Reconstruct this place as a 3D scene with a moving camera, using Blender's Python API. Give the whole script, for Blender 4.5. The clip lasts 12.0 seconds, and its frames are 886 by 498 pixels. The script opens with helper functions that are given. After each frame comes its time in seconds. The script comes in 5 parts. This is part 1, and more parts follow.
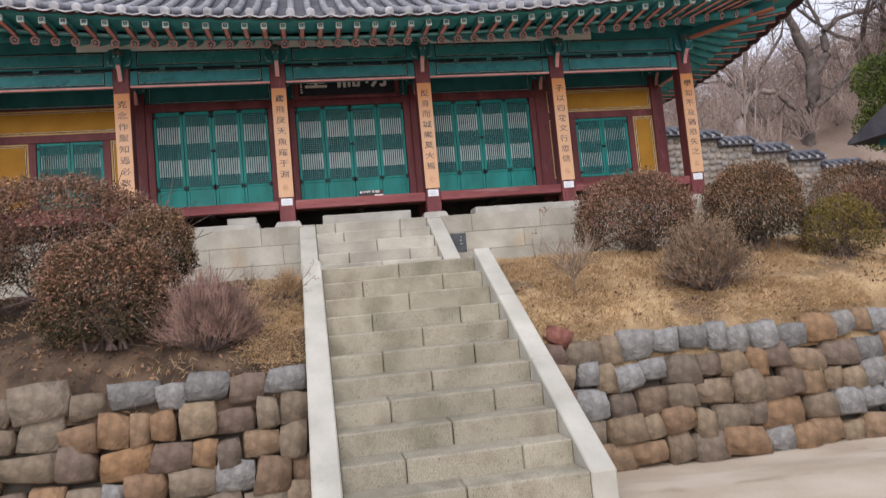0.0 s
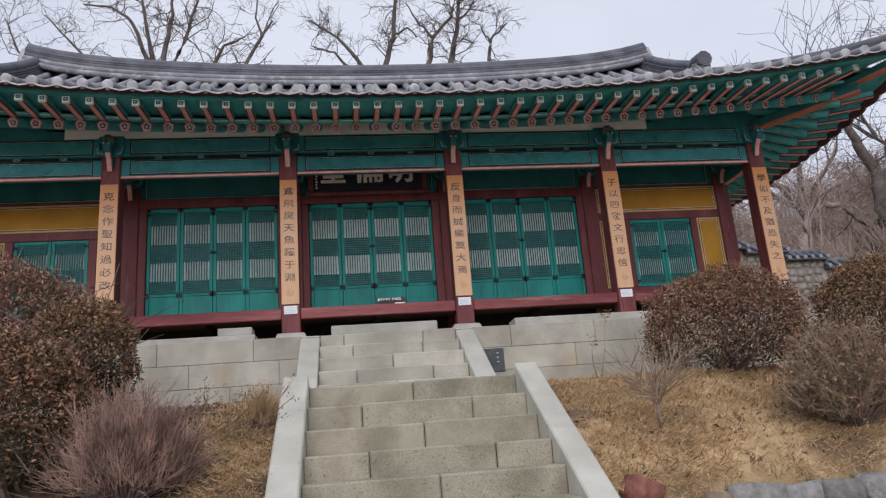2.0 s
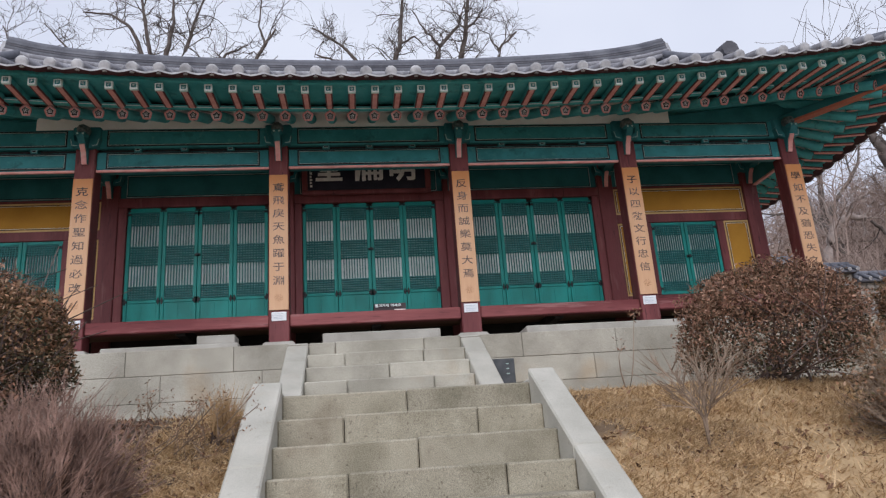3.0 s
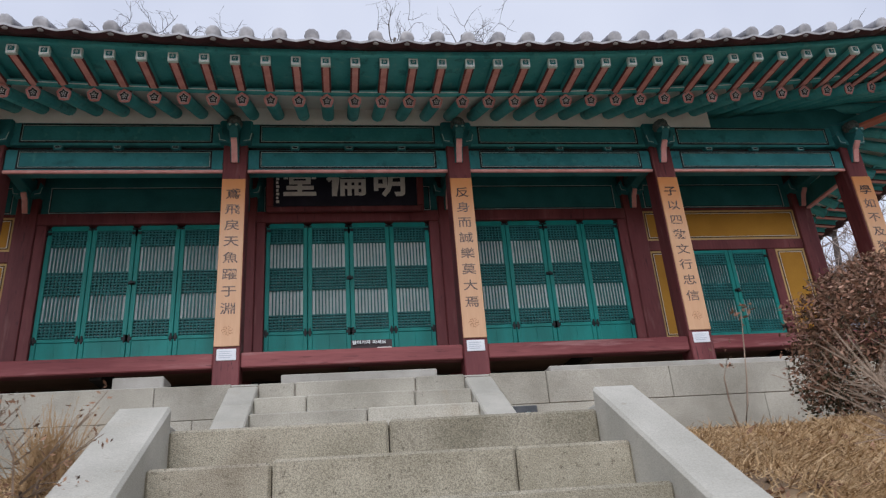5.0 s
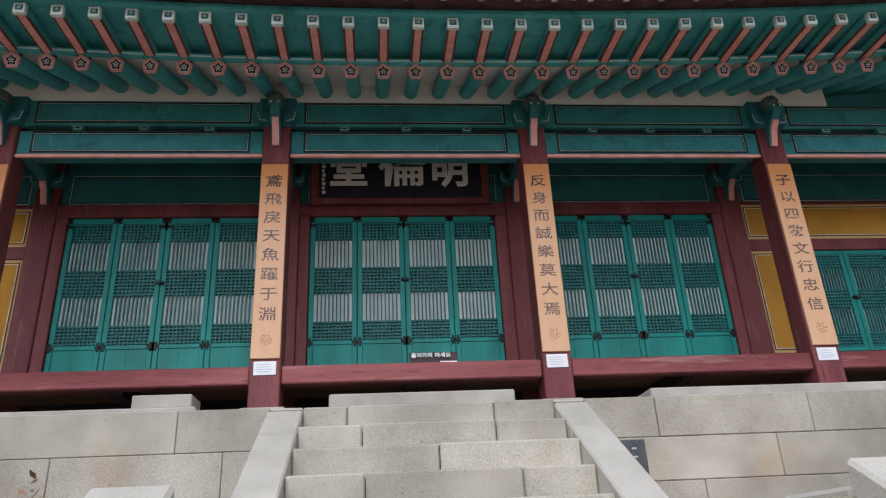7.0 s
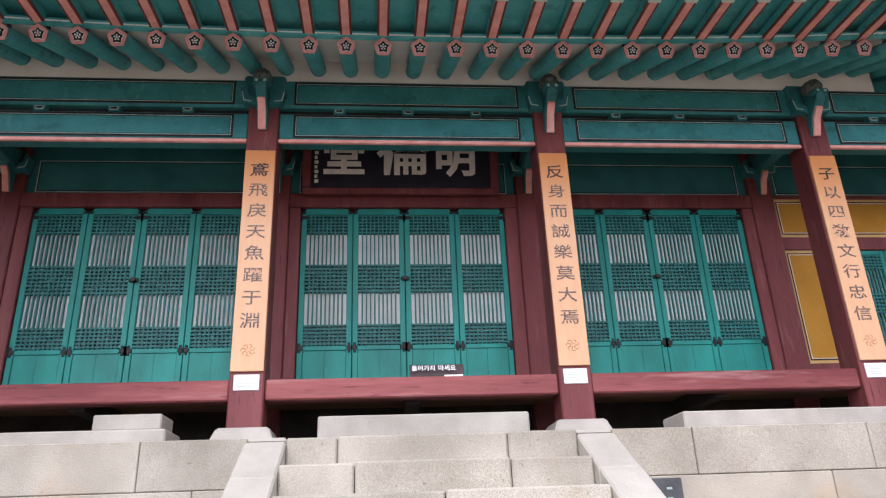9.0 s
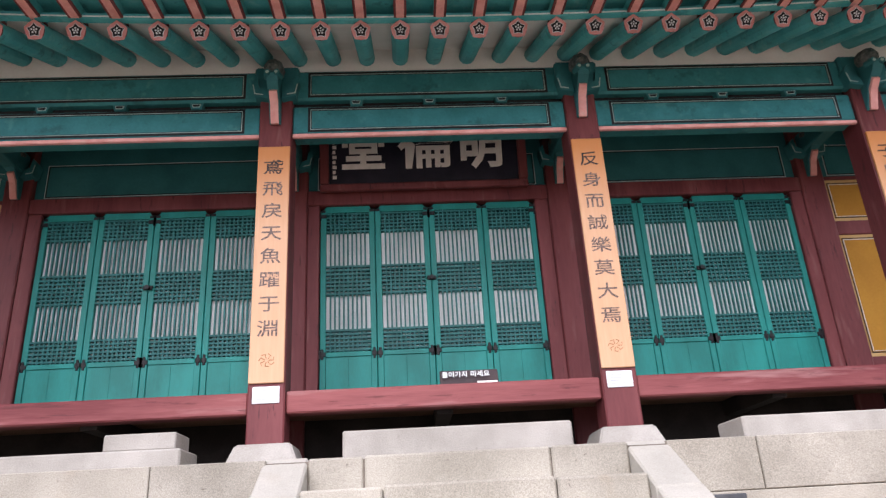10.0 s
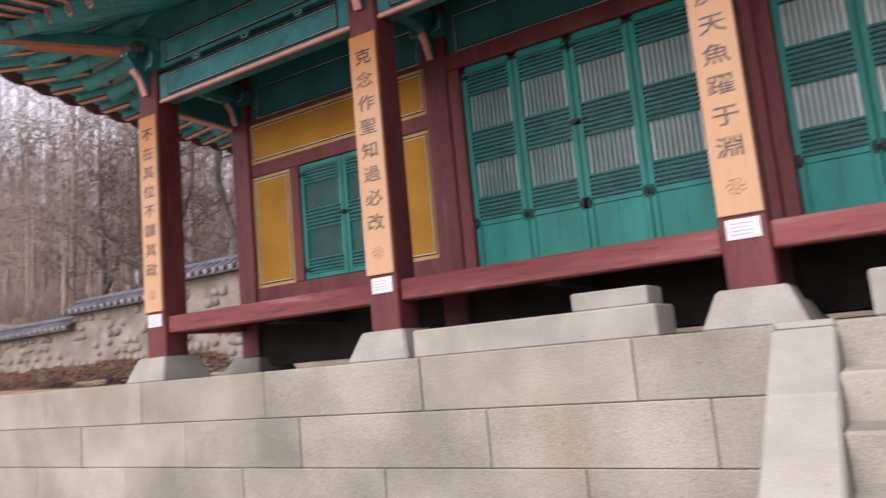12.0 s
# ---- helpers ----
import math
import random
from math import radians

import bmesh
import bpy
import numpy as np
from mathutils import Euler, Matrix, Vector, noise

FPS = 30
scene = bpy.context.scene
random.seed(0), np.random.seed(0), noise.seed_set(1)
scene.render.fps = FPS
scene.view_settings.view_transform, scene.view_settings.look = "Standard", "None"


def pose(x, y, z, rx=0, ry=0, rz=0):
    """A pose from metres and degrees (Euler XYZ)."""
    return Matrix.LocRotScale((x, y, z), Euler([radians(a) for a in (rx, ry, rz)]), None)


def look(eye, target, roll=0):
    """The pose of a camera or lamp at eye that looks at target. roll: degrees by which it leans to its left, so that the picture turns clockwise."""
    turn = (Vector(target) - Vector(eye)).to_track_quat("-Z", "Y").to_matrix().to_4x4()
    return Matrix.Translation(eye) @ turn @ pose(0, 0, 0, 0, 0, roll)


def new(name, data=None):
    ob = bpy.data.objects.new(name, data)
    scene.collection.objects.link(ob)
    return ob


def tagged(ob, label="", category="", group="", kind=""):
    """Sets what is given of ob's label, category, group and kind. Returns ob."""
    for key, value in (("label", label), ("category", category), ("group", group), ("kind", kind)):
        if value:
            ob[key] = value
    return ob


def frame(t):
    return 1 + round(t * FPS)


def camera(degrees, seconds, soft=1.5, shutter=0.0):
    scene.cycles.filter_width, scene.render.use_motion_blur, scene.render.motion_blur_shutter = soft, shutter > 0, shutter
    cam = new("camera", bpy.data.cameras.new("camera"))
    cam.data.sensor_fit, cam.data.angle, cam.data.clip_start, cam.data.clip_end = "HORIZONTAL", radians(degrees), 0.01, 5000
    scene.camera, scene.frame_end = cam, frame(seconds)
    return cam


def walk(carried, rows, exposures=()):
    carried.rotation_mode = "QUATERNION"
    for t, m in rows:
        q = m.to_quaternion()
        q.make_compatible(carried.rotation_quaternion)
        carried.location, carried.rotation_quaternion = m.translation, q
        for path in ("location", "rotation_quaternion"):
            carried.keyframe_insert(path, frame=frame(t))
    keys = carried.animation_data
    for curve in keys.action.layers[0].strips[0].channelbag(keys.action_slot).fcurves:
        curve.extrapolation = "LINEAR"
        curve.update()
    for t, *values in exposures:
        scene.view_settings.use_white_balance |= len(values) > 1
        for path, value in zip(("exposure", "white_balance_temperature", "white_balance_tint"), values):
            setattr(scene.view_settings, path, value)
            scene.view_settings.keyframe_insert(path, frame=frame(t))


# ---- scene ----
cam = camera(62.9, 12.0, 1.25, 0.3)
EXPOSURES = ((0, 0.47, 6320, 15), (0.5, 0.33, 6280, 14), (1, 0.2, 6230, 13), (1.5, 0.03, 6150, 13), (2, 0.12, 6150, 13), (2.5, 0.2, 6100, 13), (3, 0.2, 6080, 13), (5, 0.13, 6000, 13), (5.5, 0.25, 6010, 13), (6.5, 0.4, 6040, 14), (7, 0.43, 6050, 14), (9, 1.03, 6170, 21), (10, 1.13, 6230, 22), (10.5, 1.25, 6280, 21), (11, 1.02, 6420, 22), (11.5, 0.94, 6520, 22), (12, 0.7, 6620, 21))
PATH = [
    (0, (-0.918, -13.032, -1.569), (-0.567, -11.069, -1.412), -5.2),
    (0.5, (-0.765, -12.491, -1.529), (-0.416, -10.547, -1.211), -4.4),
    (1, (-0.644, -12.006, -1.521), (-0.319, -10.084, -1.074), -3.8),
    (1.5, (-0.536, -11.413, -1.54), (-0.245, -9.498, -1.042), -3.8),
    (2, (-0.494, -10.914, -1.543), (-0.223, -9.0, -1.032), -4.4),
    (2.5, (-0.381, -10.379, -1.549), (-0.13, -8.468, -1.016), -4.2),
    (3, (-0.303, -9.866, -1.573), (-0.054, -7.966, -1.001), -4.1),
    (5, (-0.135, -7.578, -1.567), (0.149, -5.758, -0.789), -4.5),
    (5.5, (-0.265, -7.121, -1.448), (0.032, -5.314, -0.645), -3.9),
    (6, (-0.281, -6.851, -1.358), (-0.015, -5.043, -0.545), -3.8),
    (6.5, (-0.254, -6.655, -1.236), (-0.049, -4.833, -0.437), -3.8),
    (7, (-0.316, -6.416, -1.12), (-0.134, -4.588, -0.33), -2.9),
    (9, (-0.302, -5.78, -0.672), (-0.117, -3.932, 0.069), -2.3),
    (9.5, (-0.258, -5.59, -0.608), (-0.116, -3.75, 0.162), -2.6),
    (10, (-0.293, -5.389, -0.492), (-0.176, -3.53, 0.238), -3.3),
    (10.5, (-0.387, -5.182, -0.386), (-0.317, -3.294, 0.27), -3.8),
    (11, (-0.432, -4.958, -0.321), (-0.543, -3.047, 0.256), -4.4),
    (11.5, (-0.529, -4.826, -0.090), (-1.109, -2.953, 0.306), -5.4),
    (12, (-0.664, -4.569, -0.047), (-1.680, -2.870, 0.238), -5.3),
]
walk(cam, [(t, look(eye, target, roll)) for t, eye, target, roll in PATH], EXPOSURES)

# ---- light ----
world = bpy.data.worlds.new("overcast")
scene.world = world
world.use_nodes = True
wn, wl = world.node_tree.nodes, world.node_tree.links
sky = wn.new("ShaderNodeTexSky")
sky.sky_type, sky.sun_disc, sky.sun_elevation, sky.sun_rotation = "NISHITA", False, radians(34.3), radians(195)
cloud = wn.new("ShaderNodeTexNoise")
cloud.inputs["Scale"].default_value, cloud.inputs["Detail"].default_value = 1.6, 4
cloud_ramp = wn.new("ShaderNodeValToRGB")
cloud_ramp.color_ramp.elements[0].color, cloud_ramp.color_ramp.elements[1].color = (6.6, 6.9, 7.9, 1), (8.6, 8.8, 9.4, 1)
cloud_ramp.color_ramp.elements[0].position, cloud_ramp.color_ramp.elements[1].position = 0.35, 0.65
wmix = wn.new("ShaderNodeMix")
wmix.data_type = "RGBA"
wmix.inputs[0].default_value = 0.9
wl.new(cloud.outputs["Fac"], cloud_ramp.inputs["Fac"])
wl.new(sky.outputs[0], wmix.inputs[6])
wl.new(cloud_ramp.outputs[0], wmix.inputs[7])
wl.new(wmix.outputs[2], wn["Background"].inputs["Color"])
wn["Background"].inputs["Strength"].default_value = 0.088
sun = new("sun", bpy.data.lights.new("sun", "SUN"))
sun.data.energy, sun.data.angle, sun.data.color = 1.9, radians(65), (1, 0.965, 0.94)
sun.matrix_world = look((-4, -15, 10.6), (0, 0, 0))


# ---- materials ----
def material(name, a, b, rough=0.8, scale=6.0, bump=0.15, fine=60.0, stretch=(1, 1, 1), spots=None, metal=0.0, vary=0.0, island=False, speck=None, pits=None):
    """Two base colours blended by a broad and a fine noise, with fine relief; vary: shift of brightness from piece to piece."""
    m = bpy.data.materials.new(name)
    m.use_nodes = True
    n, l = m.node_tree.nodes, m.node_tree.links
    bsdf = n["Principled BSDF"]
    tc, mp = n.new("ShaderNodeTexCoord"), n.new("ShaderNodeMapping")
    mp.inputs["Scale"].default_value = stretch
    l.new(tc.outputs["Object"], mp.inputs["Vector"])
    big, small = n.new("ShaderNodeTexNoise"), n.new("ShaderNodeTexNoise")
    big.inputs["Scale"].default_value, big.inputs["Detail"].default_value = scale, 4
    small.inputs["Scale"].default_value, small.inputs["Detail"].default_value = fine, 3
    for t in (big, small):
        l.new(mp.outputs[0], t.inputs["Vector"])
    add = n.new("ShaderNodeMath")
    add.operation = "MULTIPLY_ADD"
    add.inputs[1].default_value = 0.45
    l.new(small.outputs["Fac"], add.inputs[0])
    sub = n.new("ShaderNodeMath")
    sub.operation = "MULTIPLY_ADD"
    sub.inputs[1].default_value, sub.inputs[2].default_value = 1.6, -0.53
    l.new(big.outputs["Fac"], sub.inputs[0])
    l.new(sub.outputs[0], add.inputs[2])
    ramp = n.new("ShaderNodeValToRGB")
    ramp.color_ramp.elements[0].color, ramp.color_ramp.elements[1].color = (*a, 1), (*b, 1)
    ramp.color_ramp.elements[0].position, ramp.color_ramp.elements[1].position = 0.25, 0.8
    l.new(add.outputs[0], ramp.inputs["Fac"])
    out = ramp.outputs[0]
    if spots:
        v = n.new("ShaderNodeTexNoise")
        v.inputs["Scale"].default_value, v.inputs["Detail"].default_value = spots[1], 6
        l.new(mp.outputs[0], v.inputs["Vector"])
        r = n.new("ShaderNodeValToRGB")
        r.color_ramp.elements[0].position, r.color_ramp.elements[1].position = spots[2], spots[2] + 0.12
        r.color_ramp.elements[1].color = (spots[3],) * 3 + (1,)
        l.new(v.outputs["Fac"], r.inputs["Fac"])
        mx = n.new("ShaderNodeMix")
        mx.data_type = "RGBA"
        mx.inputs[7].default_value = (*spots[0], 1)
        l.new(r.outputs[0], mx.inputs[0])
        l.new(out, mx.inputs[6])
        out = mx.outputs[2]
    if pits:
        pn = n.new("ShaderNodeTexNoise")
        pn.inputs["Scale"].default_value, pn.inputs["Detail"].default_value, pn.inputs["Roughness"].default_value = pits[1], 5, 0.65
        l.new(mp.outputs[0], pn.inputs["Vector"])
        pr = n.new("ShaderNodeMapRange")
        pr.inputs["From Min"].default_value, pr.inputs["From Max"].default_value = pits[2], pits[2] + 0.08
        pr.inputs["To Max"].default_value = pits[3]
        l.new(pn.outputs["Fac"], pr.inputs["Value"])
        pm = n.new("ShaderNodeMix")
        pm.data_type = "RGBA"
        pm.inputs[7].default_value = (*pits[0], 1)
        l.new(pr.outputs[0], pm.inputs[0])
        l.new(out, pm.inputs[6])
        out = pm.outputs[2]
    if speck:
        sp = n.new("ShaderNodeTexNoise")
        sp.inputs["Scale"].default_value, sp.inputs["Detail"].default_value = speck[0], 2
        l.new(tc.outputs["Object"], sp.inputs["Vector"])
        sr = n.new("ShaderNodeMapRange")
        sr.inputs["From Min"].default_value, sr.inputs["From Max"].default_value = 0.36, 0.62
        sr.inputs["To Min"].default_value, sr.inputs["To Max"].default_value = 1 - speck[1], 1 + speck[1] * 0.6
        l.new(sp.outputs["Fac"], sr.inputs["Value"])
        sh = n.new("ShaderNodeHueSaturation")
        l.new(sr.outputs[0], sh.inputs["Value"])
        l.new(out, sh.inputs["Color"])
        out = sh.outputs[0]
    if vary:
        src = n.new("ShaderNodeNewGeometry").outputs["Random Per Island"] if island else n.new("ShaderNodeObjectInfo").outputs["Random"]
        mr = n.new("ShaderNodeMapRange")
        mr.inputs["To Min"].default_value, mr.inputs["To Max"].default_value = 1 - vary, 1 + vary
        l.new(src, mr.inputs["Value"])
        hsv = n.new("ShaderNodeHueSaturation")
        l.new(mr.outputs[0], hsv.inputs["Value"])
        l.new(out, hsv.inputs["Color"])
        out = hsv.outputs[0]
    l.new(out, bsdf.inputs["Base Color"])
    bsdf.inputs["Roughness"].default_value, bsdf.inputs["Metallic"].default_value = rough, metal
    bsdf.inputs["Specular IOR Level"].default_value = 0.3
    if bump:
        bp = n.new("ShaderNodeBump")
        bp.inputs["Strength"].default_value, bp.inputs["Distance"].default_value = bump, 0.02
        l.new(add.outputs[0], bp.inputs["Height"])
        l.new(bp.outputs[0], bsdf.inputs["Normal"])
    return m


def pieces_material(name, stops, rough=0.9, scale=5.0, bump=0.4, fine=50.0, island=False, dirt=0.35):
    """A palette from which each piece takes its colour, with blotches and relief."""
    m = material(name, (0.55, 0.55, 0.55), (1, 1, 1), rough, scale, bump, fine)
    n, l = m.node_tree.nodes, m.node_tree.links
    src = n.new("ShaderNodeNewGeometry").outputs["Random Per Island"] if island else n.new("ShaderNodeObjectInfo").outputs["Random"]
    r = n.new("ShaderNodeValToRGB")
    r.color_ramp.interpolation = "LINEAR"
    while len(r.color_ramp.elements) < len(stops):
        r.color_ramp.elements.new(0.5)
    for i, c in enumerate(stops):
        r.color_ramp.elements[i].position, r.color_ramp.elements[i].color = i / (len(stops) - 1), (*c, 1)
    l.new(src, r.inputs["Fac"])
    mx = n.new("ShaderNodeMix")
    mx.data_type, mx.blend_type = "RGBA", "MULTIPLY"
    mx.inputs[0].default_value = dirt * 2
    old = n["Principled BSDF"].inputs["Base Color"].links[0].from_socket
    l.new(r.outputs[0], mx.inputs[6])
    l.new(old, mx.inputs[7])
    l.new(mx.outputs[2], n["Principled BSDF"].inputs["Base Color"])
    return m


GREEN = material("green_paint", (0.022, 0.16, 0.172), (0.044, 0.24, 0.256), 0.55, 3, 0.12, 45, (1, 1, 1), ((0.1, 0.3, 0.28), 9, 0.6, 0.45), pits=((0.01, 0.07, 0.075), 5, 0.58, 0.5))
GREEN_DARK = material("dark_green_boards", (0.02, 0.13, 0.142), (0.036, 0.19, 0.205), 0.6, 3, 0.1, 40)
# The hall's green raised in brightness to stand in for light under the eaves.
GREEN_EAVE_LIT = material("brightened_eave_green", (0.055, 0.33, 0.35), (0.1, 0.44, 0.46), 0.55, 3, 0.12, 45, (1, 1, 1), ((0.2, 0.48, 0.46), 9, 0.58, 0.5), pits=((0.03, 0.14, 0.14), 7, 0.57, 0.5))
TEAL = material("teal_door_paint", (0.004, 0.165, 0.143), (0.008, 0.25, 0.218), 0.5, 4, 0.1, 60, (1, 1, 0.3))
LATTICE = material("dark_teal_lattice", (0.007, 0.1, 0.096), (0.016, 0.155, 0.15), 0.55, 6, 0.1, 60)
MAROON = material("maroon_paint", (0.11, 0.024, 0.026), (0.185, 0.05, 0.051), 0.55, 3, 0.2, 40, (1, 1, 0.15), ((0.24, 0.11, 0.1), 14, 0.6, 0.5), pits=((0.03, 0.008, 0.008), 22, 0.6, 0.7))
MAROON_BEAM = material("weathered_maroon_beam", (0.15, 0.034, 0.036), (0.28, 0.088, 0.086), 0.65, 2.5, 0.35, 40, (0.12, 1, 1), ((0.36, 0.2, 0.19), 10, 0.58, 0.55), pits=((0.06, 0.015, 0.015), 24, 0.58, 0.5))
PINK = material("pink_paint", (0.66, 0.3, 0.27), (0.8, 0.43, 0.4), 0.6, 8, 0.08, 60, (1, 1, 1), ((0.62, 0.45, 0.4), 15, 0.6, 0.5))
WHITE = material("white_paint", (0.62, 0.67, 0.66), (0.8, 0.84, 0.83), 0.6, 9, 0.05)
LINE = material("pale_green_line", (0.3, 0.42, 0.39), (0.42, 0.54, 0.5), 0.6, 9, 0.05)
PALE_TIP = material("pale_teal_tip", (0.5, 0.66, 0.63), (0.66, 0.8, 0.77), 0.6, 9, 0.05)
BLACK = material("black_paint", (0.008, 0.008, 0.01), (0.02, 0.02, 0.022), 0.6, 9, 0.05)
YELLOW = material("ochre_yellow_plaster", (0.37, 0.178, 0.018), (0.46, 0.235, 0.028), 0.75, 2, 0.08, 50)
YELLOW_EDGE = material("pale_ochre_border", (0.5, 0.33, 0.12), (0.58, 0.4, 0.18), 0.75, 4, 0.05)
PAPER = material("window_paper", (0.66, 0.68, 0.67), (0.8, 0.82, 0.8), 0.85, 5, 0.03)
PLASTER = material("soffit_plaster", (0.78, 0.74, 0.7), (0.88, 0.85, 0.82), 0.85, 3, 0.08, 40)
PLAQUE = material("tan_varnished_board", (0.56, 0.32, 0.17), (0.68, 0.43, 0.265), 0.42, 2, 0.06, 40, (1, 1, 0.08), ((0.5, 0.22, 0.07), 3, 0.62, 0.5))
def weathered_varnish():
    """Tan boards whose varnish is still orange at the sheltered top and bleached below."""
    m = PLAQUE
    n, l = m.node_tree.nodes, m.node_tree.links
    bsdf = n["Principled BSDF"]
    geo, sep, mr = n.new("ShaderNodeTexCoord"), n.new("ShaderNodeSeparateXYZ"), n.new("ShaderNodeMapRange")
    l.new(geo.outputs["Generated"], sep.inputs[0])
    wob = n.new("ShaderNodeTexNoise")
    wob.inputs["Scale"].default_value = 7
    l.new(n["Mapping"].outputs[0], wob.inputs["Vector"])
    ad = n.new("ShaderNodeMath")
    ad.operation = "MULTIPLY_ADD"
    ad.inputs[1].default_value = 0.2
    l.new(wob.outputs["Fac"], ad.inputs[0])
    l.new(sep.outputs["Z"], ad.inputs[2])
    mr.inputs["From Min"].default_value, mr.inputs["From Max"].default_value, mr.inputs["To Max"].default_value = 0.72, 1.06, 0.9
    l.new(ad.outputs[0], mr.inputs["Value"])
    mx = n.new("ShaderNodeMix")
    mx.data_type = "RGBA"
    mx.inputs[7].default_value = (0.52, 0.2, 0.05, 1)
    l.new(mr.outputs[0], mx.inputs[0])
    l.new(bsdf.inputs["Base Color"].links[0].from_socket, mx.inputs[6])
    l.new(mx.outputs[2], bsdf.inputs["Base Color"])


weathered_varnish()
INK = material("worn_brown_ink", (0.05, 0.035, 0.03), (0.24, 0.165, 0.13), 0.4, 34, 0.0)
INK_FRESH = material("sheltered_black_ink", (0.012, 0.011, 0.012), (0.05, 0.04, 0.035), 0.4, 26, 0.0)
SLATE = material("grey_roof_tile", (0.17, 0.17, 0.185), (0.28, 0.28, 0.3), 0.7, 2.5, 0.3, 30, (1, 1, 1), ((0.42, 0.42, 0.43), 6, 0.54, 0.6), vary=0.16, pits=((0.08, 0.08, 0.085), 14, 0.6, 0.6))
RIDGE_TILE = material("slate_ridge_tile", (0.085, 0.088, 0.105), (0.15, 0.155, 0.175), 0.65, 3, 0.25, 30, vary=0.1)
SLATE_PAN = material("dark_pan_tile", (0.06, 0.06, 0.07), (0.12, 0.12, 0.135), 0.75, 3, 0.25, 30)
MORTAR = material("whitish_eave_mortar", (0.28, 0.28, 0.29), (0.48, 0.48, 0.49), 0.85, 7, 0.2, 40, vary=0.12)
BATTEN = material("maroon_tile_batten", (0.038, 0.014, 0.017), (0.072, 0.029, 0.032), 0.7, 5, 0.2)
GRANITE = material("pale_granite", (0.3, 0.28, 0.225), (0.485, 0.457, 0.38), 0.85, 1.6, 0.3, 90, (1, 1, 1), ((0.42, 0.3, 0.17), 1.25, 0.6, 0.4), vary=0.12, speck=(210, 0.24), pits=((0.12, 0.1, 0.075), 34, 0.63, 0.7))
STEP_STONE = material("worn_step_granite", (0.235, 0.212, 0.152), (0.425, 0.388, 0.298), 0.9, 2.2, 0.4, 110, (1, 1, 1), ((0.15, 0.12, 0.08), 2.2, 0.55, 0.6), vary=0.14, speck=(230, 0.36), pits=((0.09, 0.074, 0.054), 38, 0.6, 0.7))
KERB_STONE = material("clean_cut_granite", (0.38, 0.365, 0.31), (0.5, 0.48, 0.415), 0.85, 2.5, 0.15, 120, (1, 1, 1), ((0.4, 0.36, 0.29), 3, 0.6, 0.45), vary=0.06, speck=(190, 0.1), pits=((0.25, 0.22, 0.17), 14, 0.64, 0.5))
PALE_STONE = material("pale_base_stone", (0.31, 0.295, 0.255), (0.43, 0.41, 0.365), 0.85, 3, 0.2, 90, vary=0.06, speck=(190, 0.14), pits=((0.2, 0.18, 0.15), 14, 0.64, 0.5))
# Near-black colour standing in for the darkness of unlit spaces.
VOID_SHADE = material("void_shade_colour", (0.02, 0.017, 0.015), (0.04, 0.034, 0.03), 0.95, 3, 0.1)
IRON = material("black_iron", (0.012, 0.012, 0.014), (0.03, 0.028, 0.028), 0.5, 20, 0.1, metal=0.6)
WOOD_FLOOR = material("grey_brown_floor_wood", (0.12, 0.07, 0.045), (0.22, 0.13, 0.085), 0.6, 3, 0.2, 40, (0.2, 1, 1))
SOIL = material("sandy_ground", (0.42, 0.34, 0.25), (0.55, 0.47, 0.37), 0.95, 1.2, 0.4, 50, (1, 1, 1), ((0.25, 0.19, 0.12), 2, 0.6, 0.5))
BANK = material("dry_grass_bank", (0.23, 0.15, 0.075), (0.5, 0.36, 0.2), 0.95, 2.2, 1.0, 45, (1, 1, 1), ((0.085, 0.055, 0.038), 1.3, 0.52, 0.75))
BLOCK_JOINT = material("grey_joint_mortar", (0.1, 0.085, 0.065), (0.2, 0.175, 0.14), 0.95, 5, 0.3)
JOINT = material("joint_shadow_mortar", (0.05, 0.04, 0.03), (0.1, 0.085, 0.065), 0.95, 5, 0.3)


# ---- building helpers ----
def thing(name, at, label="", category="", group="", kind=""):
    ob = new(name)
    ob.location = at
    ob.empty_display_size = 0.2
    return tagged(ob, label, category, group, kind)


def origin(ob):
    v = Vector((0, 0, 0))
    while ob:
        v, ob = v + ob.location, ob.parent
    return v


def part(name, bm, material, parent=None, label="", smooth=False):
    """Links a bmesh, in world coordinates, as one mesh object under a thing or a part."""
    me = bpy.data.meshes.new(name)
    if parent:
        bm.transform(Matrix.Translation(-origin(parent)))
    bmesh.ops.recalc_face_normals(bm, faces=bm.faces)
    bm.to_mesh(me)
    bm.free()
    me.materials.append(material)
    if smooth:
        me.polygons.foreach_set("use_smooth", [True] * len(me.polygons))
    ob = new(name, me)
    ob.parent = parent
    return tagged(ob, label)


def shared(name, me, parent, m):
    """One more object on a mesh that is there already, at pose m in the world."""
    ob = new(name, me)
    ob.parent = parent
    ob.matrix_basis = Matrix.Translation(-origin(parent)) @ m if parent else m
    return ob


def box(x0, x1, y0, y1, z0, z1, bevel=0.0, bm=None):
    b = bmesh.new()
    vs = [b.verts.new((x, y, z)) for x in (x0, x1) for y in (y0, y1) for z in (z0, z1)]
    for f in ((0, 1, 3, 2), (4, 6, 7, 5), (0, 4, 5, 1), (2, 3, 7, 6), (0, 2, 6, 4), (1, 5, 7, 3)):
        b.faces.new([vs[i] for i in f])
    if bevel:
        bmesh.ops.bevel(b, geom=b.edges[:], offset=bevel, segments=1, affect="EDGES")
    return b if bm is None else join(bm, b)


def join(bm, other):
    me = bpy.data.meshes.new("temporary")
    other.to_mesh(me)
    other.free()
    bm.from_mesh(me)
    bpy.data.meshes.remove(me)
    return bm


